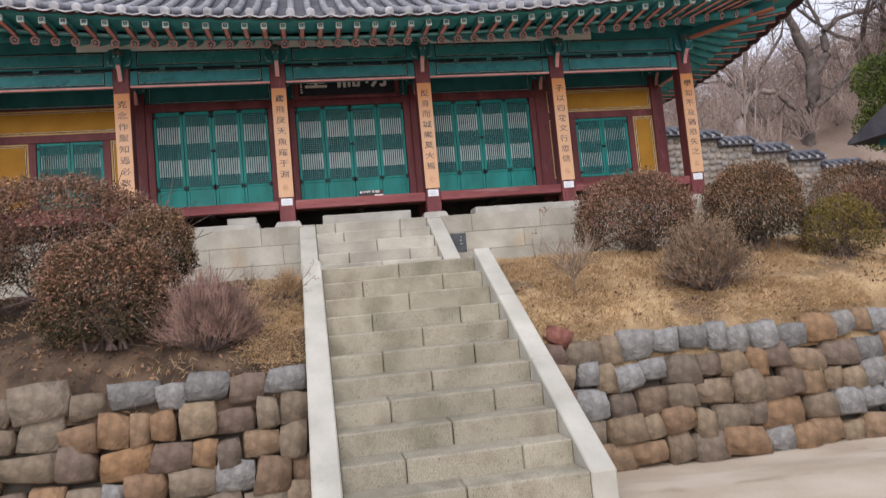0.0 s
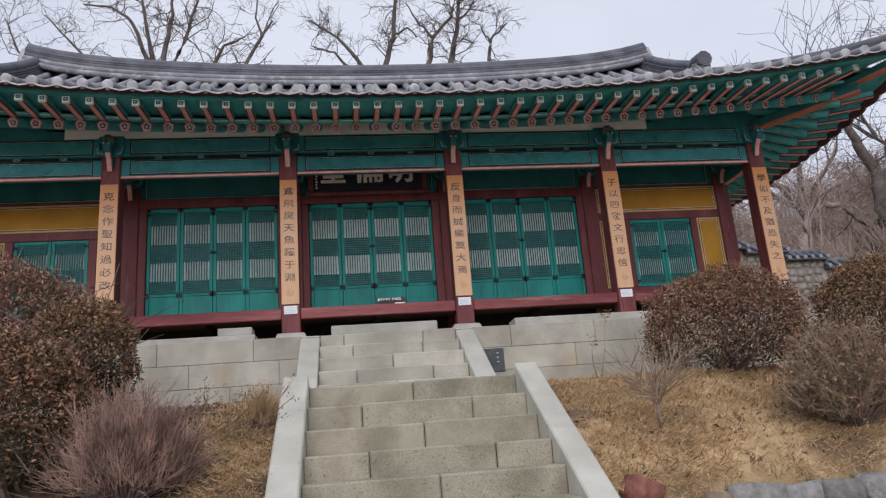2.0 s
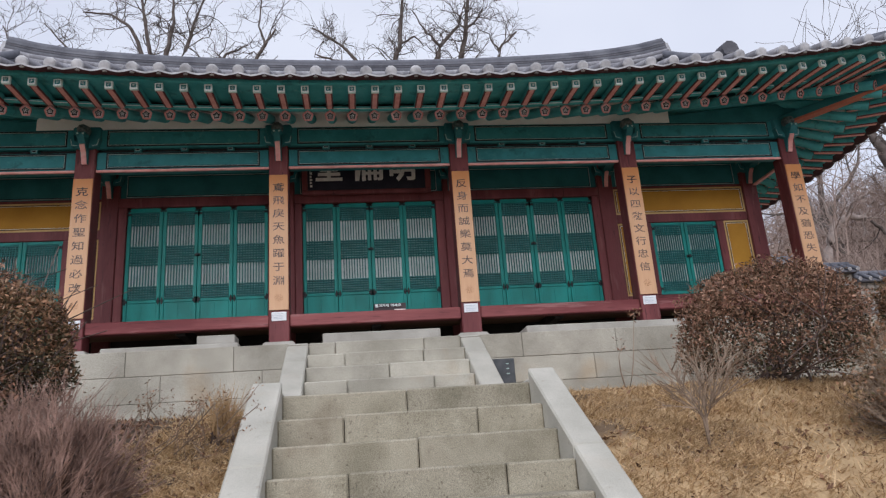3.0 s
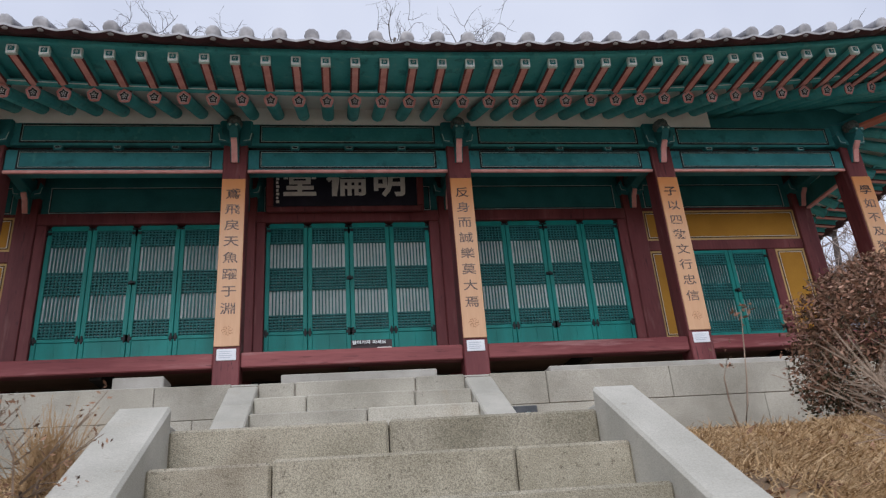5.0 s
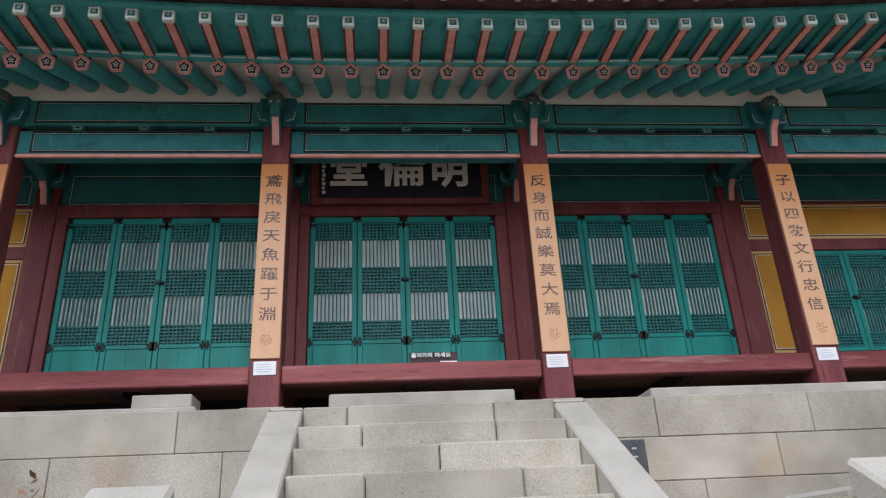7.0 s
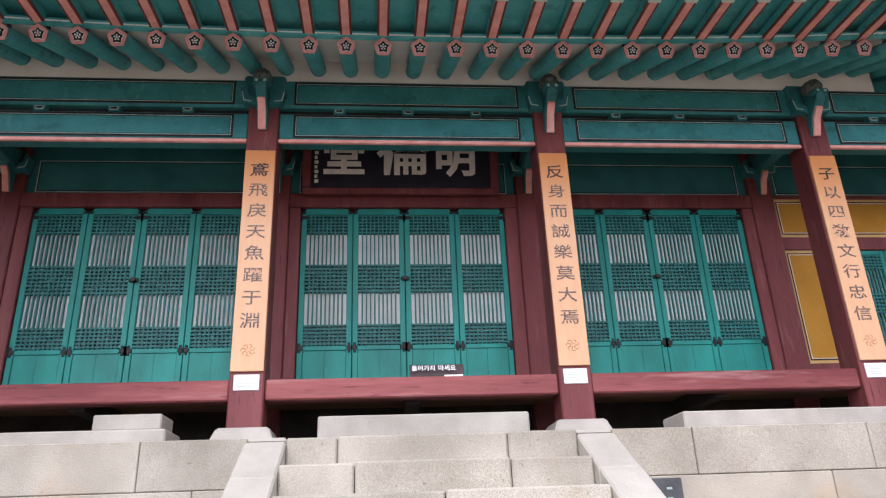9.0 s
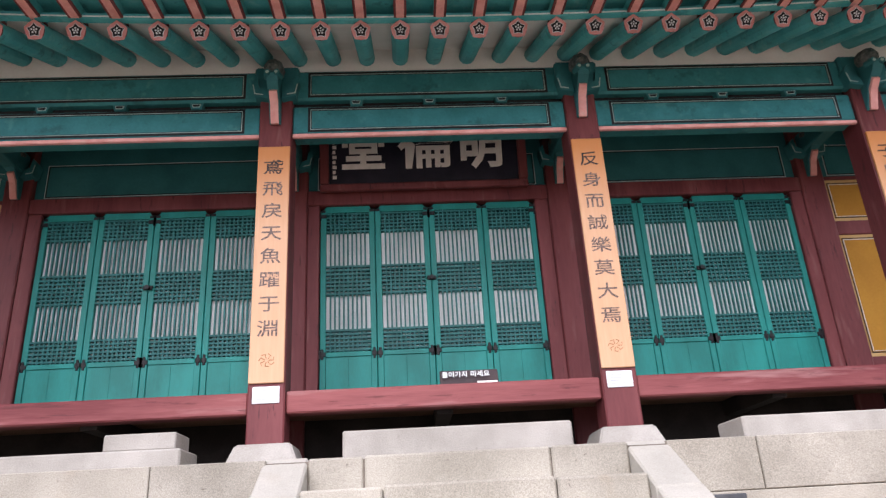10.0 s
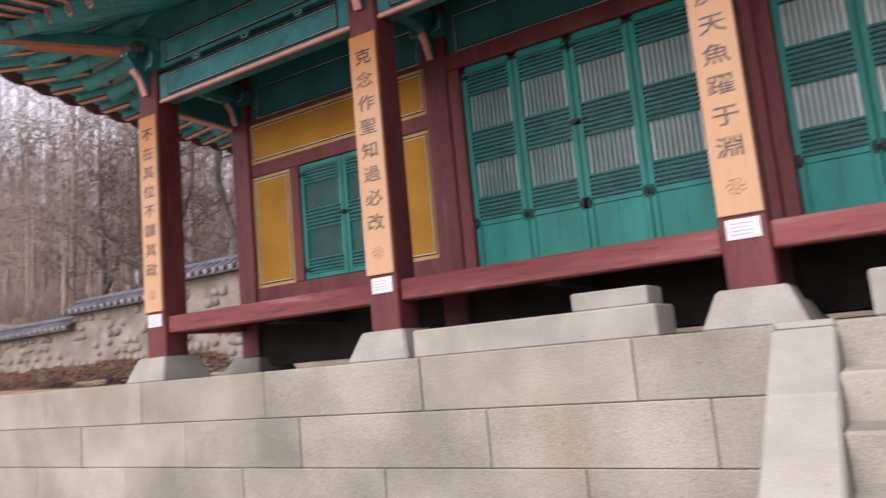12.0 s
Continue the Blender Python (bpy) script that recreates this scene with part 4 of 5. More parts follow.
bm = box(0.06, 0.215, -0.011, -0.0085, 0.006, 0.024)
bm.transform(pose(0.2, 0.14, FLOOR, -18, 0, 0))
part("writing_bar", bm, CREAM, sign)


# ---- plants ----
def quads(name, centres, sizes, mat, parent, rng, aspect=0.55, up=0.0):
    """Many small leaves as one mesh: each a bent pair of triangles set at random."""
    n = len(centres)
    d = rng.normal(size=(n, 3)) + np.array([0, 0, up])
    d /= np.linalg.norm(d, axis=1)[:, None]
    e = np.cross(d, rng.normal(size=(n, 3)))
    e /= np.linalg.norm(e, axis=1)[:, None]
    d, e = d * sizes[:, None], e * sizes[:, None] * aspect
    v = np.stack([centres - d, centres + e * 0.8, centres + d, centres - e * 0.8], 1).reshape(-1, 3)
    me = bpy.data.meshes.new(name)
    me.from_pydata((v - np.array(origin(parent))).tolist() if parent else v.tolist(), [], np.arange(4 * n).reshape(-1, 4).tolist())
    me.materials.append(mat)
    ob = new(name, me)
    ob.parent = parent
    return ob


def strokes(name, a, b, ra, rb, mat, parent):
    """Many straight tapered twigs, three-sided, as one mesh."""
    a, b = np.asarray(a, float), np.asarray(b, float)
    ra, rb = np.broadcast_to(ra, len(a)), np.broadcast_to(rb, len(a))
    d = b - a
    d /= np.linalg.norm(d, axis=1)[:, None] + 1e-9
    s = np.cross(d, np.where(np.abs(d[:, 2:3]) < 0.9, [[0, 0, 1.0]], [[1.0, 0, 0]]))
    s /= np.linalg.norm(s, axis=1)[:, None]
    t = np.cross(d, s)
    ring = [math.cos(k * 2.0944) * s + math.sin(k * 2.0944) * t for k in range(3)]
    v = np.stack([a + r * ra[:, None] for r in ring] + [b + r * rb[:, None] for r in ring], 1).reshape(-1, 3)
    base = 6 * np.arange(len(a))[:, None]
    f = np.concatenate([base + np.array(q) for q in ((0, 1, 4, 3), (1, 2, 5, 4), (2, 0, 3, 5))], 0)
    me = bpy.data.meshes.new(name)
    me.from_pydata((v - np.array(origin(parent))).tolist() if parent else v.tolist(), [], f.tolist())
    me.materials.append(mat)
    ob = new(name, me)
    ob.parent = parent
    return ob


def leaf_material(name, stops):
    m = pieces_material(name, stops, 0.75, 3, 0.0, 30, True, 0.2)
    m.node_tree.nodes["Principled BSDF"].inputs["Specular IOR Level"].default_value = 0.2
    return m


AZALEA = leaf_material("azalea_leaves", ((0.045, 0.036, 0.018), (0.13, 0.088, 0.042), (0.25, 0.13, 0.07), (0.4, 0.22, 0.13), (0.08, 0.07, 0.03), (0.5, 0.33, 0.22)))
AZALEA_RED = leaf_material("reddish_leaves", ((0.055, 0.038, 0.022), (0.2, 0.112, 0.07), (0.36, 0.19, 0.125), (0.11, 0.07, 0.04), (0.52, 0.32, 0.22)))
AZALEA_GREEN = leaf_material("olive_leaves", ((0.03, 0.024, 0.013), (0.11, 0.075, 0.038), (0.26, 0.135, 0.08), (0.38, 0.2, 0.13), (0.06, 0.05, 0.022), (0.46, 0.28, 0.19)))
YELLOW_LEAF = leaf_material("yellow_green_leaves", ((0.12, 0.108, 0.024), (0.24, 0.18, 0.036), (0.168, 0.144, 0.036), (0.192, 0.108, 0.048)))
CONIFER = leaf_material("evergreen_leaves", ((0.0325, 0.0585, 0.0156), (0.078, 0.117, 0.026), (0.143, 0.182, 0.039), (0.208, 0.234, 0.052)))
# Dark olive leaf colours that also carry the shade low in the bushes.
SHADE_LEAF = leaf_material("shade_dark_leaves", ((0.018, 0.02, 0.011), (0.05, 0.048, 0.024), (0.1, 0.08, 0.042), (0.03, 0.032, 0.015), (0.14, 0.095, 0.055)))
TWIG = material("brown_twig", (0.09, 0.065, 0.055), (0.17, 0.125, 0.11), 0.9, 8, 0.2)
TWIG_PINK = material("reddish_grey_twig", (0.13, 0.08, 0.062), (0.42, 0.27, 0.215), 0.9, 6, 0.1)
TWIG_GREY = material("grey_straw_twig", (0.17, 0.12, 0.085), (0.34, 0.26, 0.19), 0.9, 6, 0.1)
BARK = material("grey_brown_bark", (0.075, 0.06, 0.052), (0.15, 0.125, 0.11), 0.95, 5, 0.5, 30)
# Paler than BARK: the haze of distance is put into this colour.
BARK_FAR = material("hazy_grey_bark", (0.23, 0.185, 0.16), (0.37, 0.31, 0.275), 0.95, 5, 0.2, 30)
STRAW = leaf_material("straw_blades", ((0.4, 0.26, 0.12), (0.58, 0.4, 0.21), (0.74, 0.55, 0.33), (0.46, 0.3, 0.15), (0.22, 0.13, 0.065)))
LITTER = leaf_material("fallen_leaves", ((0.1, 0.055, 0.032), (0.24, 0.13, 0.075), (0.4, 0.24, 0.15), (0.16, 0.085, 0.05), (0.06, 0.035, 0.022)))


def lumpy(rng, n, c, r, shell):
    """Points in an uneven ellipsoid shell with a flattened foot."""
    d = rng.normal(size=(n, 3))
    d /= np.linalg.norm(d, axis=1)[:, None]
    f = rng.uniform(shell, 1.0, n) ** 0.6
    bump = np.array([1 + 0.13 * noise.noise(Vector(p) * 2.3 + Vector(c)) + 0.1 * noise.noise(Vector(p) * 6 + Vector(c)) + 0.1 * noise.noise(Vector(p) * 15 + Vector(c)) for p in d])
    sq = np.sign(d) * np.abs(d) ** 0.9
    low = np.where(d[:, 2] < 0, 1 + 0.3 * np.abs(d[:, 2]), 1.0)
    sq[:, :2] *= low[:, None]
    return np.array(c) + sq * np.array(r) * 0.94 * (f * bump)[:, None]


def clipped_bush(c, r, leaves, mat, label, seed, size=0.02, green=0.75):
    leaves, size = int(leaves * 2.5), size * 0.78
    rng = np.random.default_rng(seed)
    foot = bank_z(c[1]) if c[1] < TERRACE else 0.0
    bush = thing("clipped_bush", (c[0], c[1], foot), label, "bush", "clipped bushes")
    a, b, ra = [], [], []
    for k in range(26):
        an, q = rng.uniform(0, 6.28), rng.uniform(0.05, 0.28)
        p = np.array((c[0] + q * math.cos(an), c[1] + q * math.sin(an), foot - 0.03))
        e = np.array(c) + rng.normal(size=3) * np.array(r) * 0.34
        m = (p + e) / 2 + rng.normal(size=3) * 0.05
        a += [p, m]
        b += [m, e]
        ra += [0.016, 0.011]
        for j in range(5):
            t = e + (rng.normal(size=3)) * np.array(r) * 0.4
            a.append(m + (e - m) * rng.uniform(0.2, 1))
            b.append(t)
            ra.append(0.006)
    strokes("stem", a, b, np.array(ra), np.array(ra) * 0.6, TWIG, bush)
    pts = lumpy(rng, leaves, c, r, 0.62)
    pts = pts[pts[:, 2] > foot + 0.04 + 0.16 * rng.uniform(size=len(pts)) ** 2]
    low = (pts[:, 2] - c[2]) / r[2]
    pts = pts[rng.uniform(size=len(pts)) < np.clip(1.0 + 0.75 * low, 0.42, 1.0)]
    # Dark leaves grow likelier downward, putting the bush's own shade into leaf colour.
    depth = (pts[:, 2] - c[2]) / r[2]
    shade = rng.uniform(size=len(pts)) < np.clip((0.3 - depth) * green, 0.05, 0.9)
    quads("crown", pts[~shade], rng.uniform(0.45, 1.45, int((~shade).sum())) * size, mat, bush, rng)
    tagged(quads("inner_leaves", pts[shade], rng.uniform(0.45, 1.45, int(shade.sum())) * size, SHADE_LEAF, bush, rng), "dark green leaves below the bronze tips, darkened as the bush's own shade")
    q = lumpy(rng, 420, c, r, 0.95)
    q = q[q[:, 2] > c[2] - 0.2 * r[2]]
    o = (q - np.array(c))
    tagged(strokes("shoot", q - o * 0.06, q + o * 0.05 + rng.normal(size=q.shape) * 0.02, 0.003, 0.0012, TWIG_PINK, bush), kind="stuff")
    return bush


def dry_shrub(c, r, stems, mat, label, seed, leaves=0, leaf_mat=None, name="dry_shrub"):
    """A leafless shrub: stems that fan out of one foot and fork twice."""
    rng = np.random.default_rng(seed)
    foot = np.array((c[0], c[1], bank_z(c[1]) - 0.02))
    sh = thing(name, tuple(foot), label, "shrub", "dry shrubs")
    a, b, ra, rb = [], [], [], []
    tips = []
    for k in range(stems):
        d = rng.normal(size=3)
        d[2] = abs(d[2]) * 1.1 + 0.2
        d /= np.linalg.norm(d)
        ln = rng.uniform(0.6, 0.95)
        p = foot + np.array((d[0], d[1], 0)) * 0.1
        e = foot + d * np.array(r) * ln * np.array((1, 1, 1.6))
        m = p + (e - p) * 0.5 + rng.normal(size=3) * 0.03 + np.array((0, 0, 0.04))
        a += [p, m]
        b += [m, e]
        ra += [0.0065, 0.0045]
        rb += [0.0045, 0.002]
        for j in range(9):
            s = m + (e - m) * rng.uniform(-0.2, 1)
            f = (e - p) / np.linalg.norm(e - p) * rng.uniform(0.03, 0.12) + rng.normal(size=3) * 0.055 + np.array((0, 0, 0.07))
            a.append(s)
            b.append(s + f)
            ra.append(0.0024)
            rb.append(0.0012)
            tips.append(s + f)
            for i in range(2):
                g = f * 0.6 + rng.normal(size=3) * 0.035
                a.append(s + f * 0.6)
                b.append(s + f * 0.6 + g)
                ra.append(0.0018)
                rb.append(0.0009)
                tips.append(s + f * 0.6 + g)
    thick = np.array(ra) > 0.004
    a, b, ra, rb = np.array(a), np.array(b), np.array(ra), np.array(rb)
    tagged(strokes("stem", a[thick], b[thick], ra[thick], rb[thick], TWIG, sh), kind="stuff")
    tagged(strokes("twig", a[~thick], b[~thick], ra[~thick], rb[~thick], mat, sh), kind="stuff")
    if leaves:
        tips = np.array(tips)
        pts = tips[rng.integers(0, len(tips), leaves)] + rng.normal(size=(leaves, 3)) * 0.03
        tagged(quads("leaf", pts, rng.uniform(0.008, 0.022, leaves), leaf_mat, sh, rng), kind="stuff")
    return sh


clipped_bush((3.47, -3.7, -0.56), (0.84, 0.78, 0.62), 19000, AZALEA_RED, "round clipped bush with reddish-brown winter leaves", 1, green=0.55)
clipped_bush((4.9, -4.25, -0.56), (0.66, 0.65, 0.57), 15000, AZALEA, "round clipped bush with brown and olive leaves", 2)
clipped_bush((-2.92, -5.5, -1.15), (0.7, 0.5, 0.62), 17000, AZALEA_GREEN, "large clipped bush with olive and brown leaves", 3, green=0.95)
clipped_bush((-2.6, -4.75, -0.64), (0.43, 0.43, 0.47), 8000, AZALEA, "rounded clipped bush with brown-red leaves", 4)
clipped_bush((-3.7, -4.4, -0.35), (1.1, 0.6, 0.68), 15000, AZALEA_RED, "broad clipped bush with reddish leaves", 5, green=0.4)
clipped_bush((-4.6, -5.2, -0.6), (0.8, 0.7, 0.6), 9000, AZALEA_RED, "broad clipped bush with reddish leaves", 6)
clipped_bush((5.75, -4.75, -1.08), (0.5, 0.5, 0.5), 6000, YELLOW_LEAF, "loose bush with yellow-green and brown leaves", 7)
clipped_bush((7.3, -3.6, -0.65), (0.65, 0.6, 0.42), 8000, AZALEA_RED, "low clipped hedge bush with russet leaves", 8)
clipped_bush((8.15, -2.4, -0.3), (0.9, 0.7, 0.55), 8000, AZALEA, "dark clipped bush beside the terrace", 9)
dry_shrub((3.42, -5.45), (0.56, 0.48, 0.5), 260, TWIG_GREY, "twiggy grey-brown shrub with withered leaves", 21, 8000, AZALEA)
dry_shrub((-2.0, -5.62), (0.58, 0.42, 0.45), 270, TWIG_PINK, "leafless reddish-grey shrub with fine twigs", 22)
dry_shrub((-1.22, -4.6), (0.1, 0.1, 0.07), 26, material("straw_stalks", (0.3, 0.19, 0.09), (0.42, 0.28, 0.15), 0.9, 5, 0.1), "upright tuft of dry straw stalks", 24, 0, None, "dry_grass_tuft")


def sapling(base, limbs, seed, mat, label, leaf_mat=None, leaves=0, size=(0.012, 0.026), forks=5, thick=0.011):
    """A young plant: limbs of (dx, dy, dz) points from one foot, with fine forked twigs and withered leaves near the tips."""
    rng = np.random.default_rng(seed)
    foot = np.array((base[0], base[1], bank_z(base[1]) - 0.02))
    sp = thing("sapling", tuple(foot), label, "sapling", "saplings")
    a, b, ra, rb, tips = [], [], [], [], []
    for limb in limbs:
        pts = [foot] + [foot + np.array(q) for q in limb]
        part("stem", tube([tuple(q) for q in pts], [thick * (1 - 0.7 * i / (len(pts) - 1)) for i in range(len(pts))], 6), mat, sp, smooth=True)
        tips.append(pts[-1])
        for i in range(forks):
            k = len(pts) - 2 if i % 2 or len(pts) < 4 else len(pts) - 3
            s0 = pts[k] + (pts[k + 1] - pts[k]) * rng.uniform(0.1, 1)
            d = (pts[-1] - pts[-2]) / np.linalg.norm(pts[-1] - pts[-2])
            f = d * rng.uniform(0.08, 0.2) + rng.normal(size=3) * np.array((0.08, 0.08, 0.03))
            a.append(s0), b.append(s0 + f), ra.append(0.005), rb.append(0.0025)
            for j in range(4):
                u = s0 + f * rng.uniform(0.3, 1)
                g = f * rng.uniform(0.25, 0.6) + rng.normal(size=3) * 0.035 + np.array((0, 0, 0.02))
                a.append(u), b.append(u + g), ra.append(0.0028), rb.append(0.0012)
                tips.append(u + g)
    if a:
        tagged(strokes("twig", a, b, np.array(ra), np.array(rb), mat, sp), kind="stuff")
    if leaves:
        tips = np.array(tips)
        pts = tips[rng.integers(0, len(tips), leaves)] + rng.normal(size=(leaves, 3)) * (0.022 if forks else 0.035)
        tagged(quads("leaf", pts, rng.uniform(size[0], size[1], leaves), leaf_mat, sp, rng, 0.45), kind="stuff")
    return sp


rnd = random.Random(77)
fan = [[(rnd.uniform(-0.015, 0.015), 0, 0.2), (0.09 * math.cos(k), 0.07 * math.sin(k), 0.33), (rnd.uniform(0.14, 0.3) * math.cos(k), 0.2 * math.sin(k), rnd.uniform(0.5, 0.72))] for k in (0.2, 1.0, 1.9, 2.7, 3.4, 4.3, 5.2, 5.9)]
sapling((1.94, -5.25), fan, 23, TWIG_GREY, "small leafless sapling with fanned grey-brown twigs on the bank", forks=10, thick=0.0075)
stalks = [[(0.09 * k, 0.03 * (k % 2), 0.03), (0.09 * k + rnd.uniform(-0.03, 0.03), 0.02, 0.18), (0.09 * k + rnd.uniform(-0.05, 0.07), 0.0, rnd.uniform(0.22, 0.31))] for k in (-4, -3, -2, -1, 0, 1, 2)]
sapling((-1.38, -4.98), stalks, 25, TWIG_GREY, "dead stalks with curled brown leaves beside the stairs", LITTER, 700, (0.006, 0.015), 4, 0.003)
sapling((1.93, -3.95), [[(-0.03, 0, 0.2), (-0.03, 0, 0.32), (0.01, 0, 0.42)]], 26, TWIG_GREY, "thin stem with a cluster of reddish leaves", AZALEA_RED, 22, (0.012, 0.024), 0, 0.007)
sapling((1.94, -3.95), [[(0.06, 0, 0.18), (0.09, 0, 0.32), (0.15, 0, 0.7)]], 27, TWIG_GREY, "tall thin stem topped by reddish leaves", AZALEA_RED, 30, (0.012, 0.026), 0, 0.007)

# ---- grass and fallen leaves ----
rng = np.random.default_rng(5)
n = 90000
gx, gy = rng.uniform(-6.5, 8.5, n), rng.uniform(-5.95, TERRACE - 0.02, n)
keep = (gx < -1.08) | (gx > 1.22)
patch = np.array([noise.noise((x * 1.1, y * 1.1, 3.0)) + 0.5 * noise.noise((x * 4, y * 4, 7.0)) for x, y in zip(gx, gy)])
keep &= patch > rng.uniform(-0.55, 0.3, n) + np.where(gx < -1.1, np.clip((-1.5 - gx) * 1.6, 0, 0.8), 0)
gx, gy = gx[keep], gy[keep]
gz = np.array([bank_z(y) + 0.07 * noise.noise((x, y * 1.4, 0)) for x, y in zip(gx, gy)])
a = np.stack([gx, gy, gz - 0.01], 1)
lean = rng.normal(size=a.shape) * np.array((0.045, 0.045, 0.02)) + np.array((0, -0.015, 0.045))
tagged(strokes("dry_grass", a, a + lean, 0.0045, 0.001, STRAW, None), "dry straw-coloured grass blades on the bank", "grass", kind="stuff")
n = 260000
gx, gy = rng.uniform(-3.6, 5.2, n), rng.uniform(-5.93, -3.3, n)
keep = (gx < -1.08) | (gx > 1.22)
gx, gy = gx[keep], gy[keep]
patch = np.array([noise.noise((x * 1.3, y * 1.3, 8.0)) + 0.6 * noise.noise((x * 5, y * 5, 2.0)) for x, y in zip(gx, gy)])
keep = patch > rng.uniform(-0.5, 0.5, len(gx)) + np.where(gx < -1.1, np.clip((-1.5 - gx) * 1.6, 0, 0.9), 0)
gx, gy = gx[keep], gy[keep]
gz = np.array([bank_z(y) + 0.07 * noise.noise((x, y * 1.4, 0)) for x, y in zip(gx, gy)])
a = np.stack([gx, gy, gz - 0.004], 1)
lean = rng.normal(size=a.shape) * np.array((0.035, 0.035, 0.01)) + np.array((0, -0.01, 0.022))
tagged(strokes("dry_grass", a, a + lean, 0.0028, 0.0008, STRAW, None), "matted straw-coloured grass on the bank", "grass", kind="stuff")
n = 26000
gx, gy = rng.uniform(-6.5, 8.5, n), rng.uniform(-5.9, TERRACE - 0.02, n)
keep = (gx < -1.14) | (gx > 1.3)
patch = np.array([noise.noise((x * 0.9, y * 0.9, 11.0)) + 0.5 * noise.noise((x * 3, y * 3, 5.0)) for x, y in zip(gx, gy)])
keep &= patch + np.where(gx < -1.6, 0.35, 0) + np.where(gy < -4.9, 0.12, 0) > rng.uniform(-0.2, 0.6, n)
gx, gy = gx[keep], gy[keep]
gz = np.array([bank_z(y) + 0.07 * noise.noise((x, y * 1.4, 0)) for x, y in zip(gx, gy)])
ob = quads("leaf_litter", np.stack([gx, gy, gz + 0.015], 1), rng.uniform(0.012, 0.034, len(gx)), LITTER, None, rng)
tagged(ob, "fallen brown leaves scattered on the bank", "leaves", kind="stuff")


# ---- bare trees ----
def bare_tree(base, height, seed, mat, label, spread=0.55, levels=4, fork=0.3, lean=(0, 0), girth=0.022, name="bare_tree"):
    rnd = random.Random(seed)
    tree = thing(name, base, label, "tree", "bare trees")
    trunk, crown = bmesh.new(), bmesh.new()
    fa, fb, fr = [], [], []

    def grow(p, d, ln, r, lv):
        pts, rr = [p], [r]
        for i in range(4):
            d = (d + Vector((rnd.uniform(-1, 1), rnd.uniform(-1, 1), rnd.uniform(-0.6, 0.8))) * (0.16 if lv == 0 else 0.36 if lv < 3 else 0.42)).normalized()
            p = p + d * ln / 4
            pts.append(p)
            rr.append(r * (1 - 0.13 * (i + 1)))
        if lv >= 3:
            for i in range(4):
                fa.append(pts[i]), fb.append(pts[i + 1]), fr.append(rr[i])
        else:
            tube(pts, rr, 7 if lv == 0 else 5, trunk if lv == 0 else crown)
        if lv >= levels:
            return
        for k in range(5 if lv else 6):
            j = rnd.choice((2, 3, 4, 4)) if lv else rnd.choice((2, 3, 3, 4, 4))
            an = rnd.uniform(0, 6.28)
            s = d.cross(Vector((math.cos(an), math.sin(an), 0.3))).normalized()
            grow(pts[j], (d * (1 - spread) + s * spread + Vector((0, 0, 0.12))).normalized(), ln * rnd.uniform(0.5, 0.78), rr[j] * rnd.uniform(0.55, 0.78), lv + 1)

    grow(Vector(base), Vector((lean[0], lean[1], 1)).normalized(), height * fork, height * girth, 0)
    part("trunk", trunk, mat, tree, smooth=True)
    part("limb", crown, mat, tree)
    fr = np.array(fr)
    tagged(strokes("twig", fa, fb, np.maximum(fr, 0.011), np.maximum(fr * 0.8, 0.008), mat, tree), kind="stuff")
    return tree


def limbed_tree(name, foot, limbs, seed, mat, label, twigs=1.0, fine=0.005):
    """A leafless tree whose main limbs follow given points (x, y, z, radius), with crooked branches and hanging fine twigs."""
    rng = np.random.default_rng(seed)
    tree = thing(name, foot, label, "tree", "bare trees")
    fa, fb, fr = [], [], []

    def run(p, d, ln, r, bend, n=5):
        pts = [p]
        for i in range(n):
            d = d + rng.normal(size=3) * bend + np.array((0, 0, 0.05))
            d = d / np.linalg.norm(d)
            q = pts[-1] + d * ln / n
            fa.append(pts[-1]), fb.append(q), fr.append(r * (1 - 0.12 * i))
            pts.append(q)
        return pts, d

    for limb in limbs:
        raw = [np.array(q[:3]) for q in limb]
        pts, rad = [], []
        for i in range(len(raw) - 1):
            for k in range(4):
                f = k / 4
                pts.append(raw[i] * (1 - f) + raw[i + 1] * f + rng.normal(size=3) * 0.022 * (i + k > 0))
                rad.append(limb[i][3] * (1 - f) + limb[i + 1][3] * f)
        pts.append(raw[-1])
        rad.append(limb[-1][3])
        part("limb", tube([tuple(q) for q in pts], rad, 7), mat, tree, smooth=True)
        length = sum(np.linalg.norm(v - u) for u, v in zip(pts[len(pts) // 3:], pts[len(pts) // 3 + 1:]))
        for i in range(int(length * 4.5 * twigs)):
            k = int(rng.integers(len(pts) // 3, len(pts) - 1))
            p = pts[k] + (pts[k + 1] - pts[k]) * rng.uniform()
            d = pts[k + 1] - pts[k]
            d = d / np.linalg.norm(d) * 0.5 + rng.normal(size=3) * 0.75 + np.array((0, 0, 0.25))
            d = d / np.linalg.norm(d)
            sub, d1 = run(p, d, rng.uniform(0.7, 1.9), min(rad[k] * 0.45, 0.03), 0.3)
            for j in range(5):
                q = sub[int(rng.integers(1, len(sub)))]
                s2, d2 = run(q, d1 + rng.normal(size=3) * 0.8, rng.uniform(0.35, 0.8), 0.011, 0.34, 3)
                for m in range(3):
                    run(s2[int(rng.integers(1, len(s2)))], d2 + rng.normal(size=3) * 0.9 + np.array((0, 0, -0.15)), rng.uniform(0.2, 0.5), fine, 0.3, 2)
    fr = np.maximum(np.array(fr), fine)
    tagged(strokes("twig", fa, fb, fr, np.maximum(fr * 0.8, fine * 0.8), mat, tree), kind="stuff")
    return tree


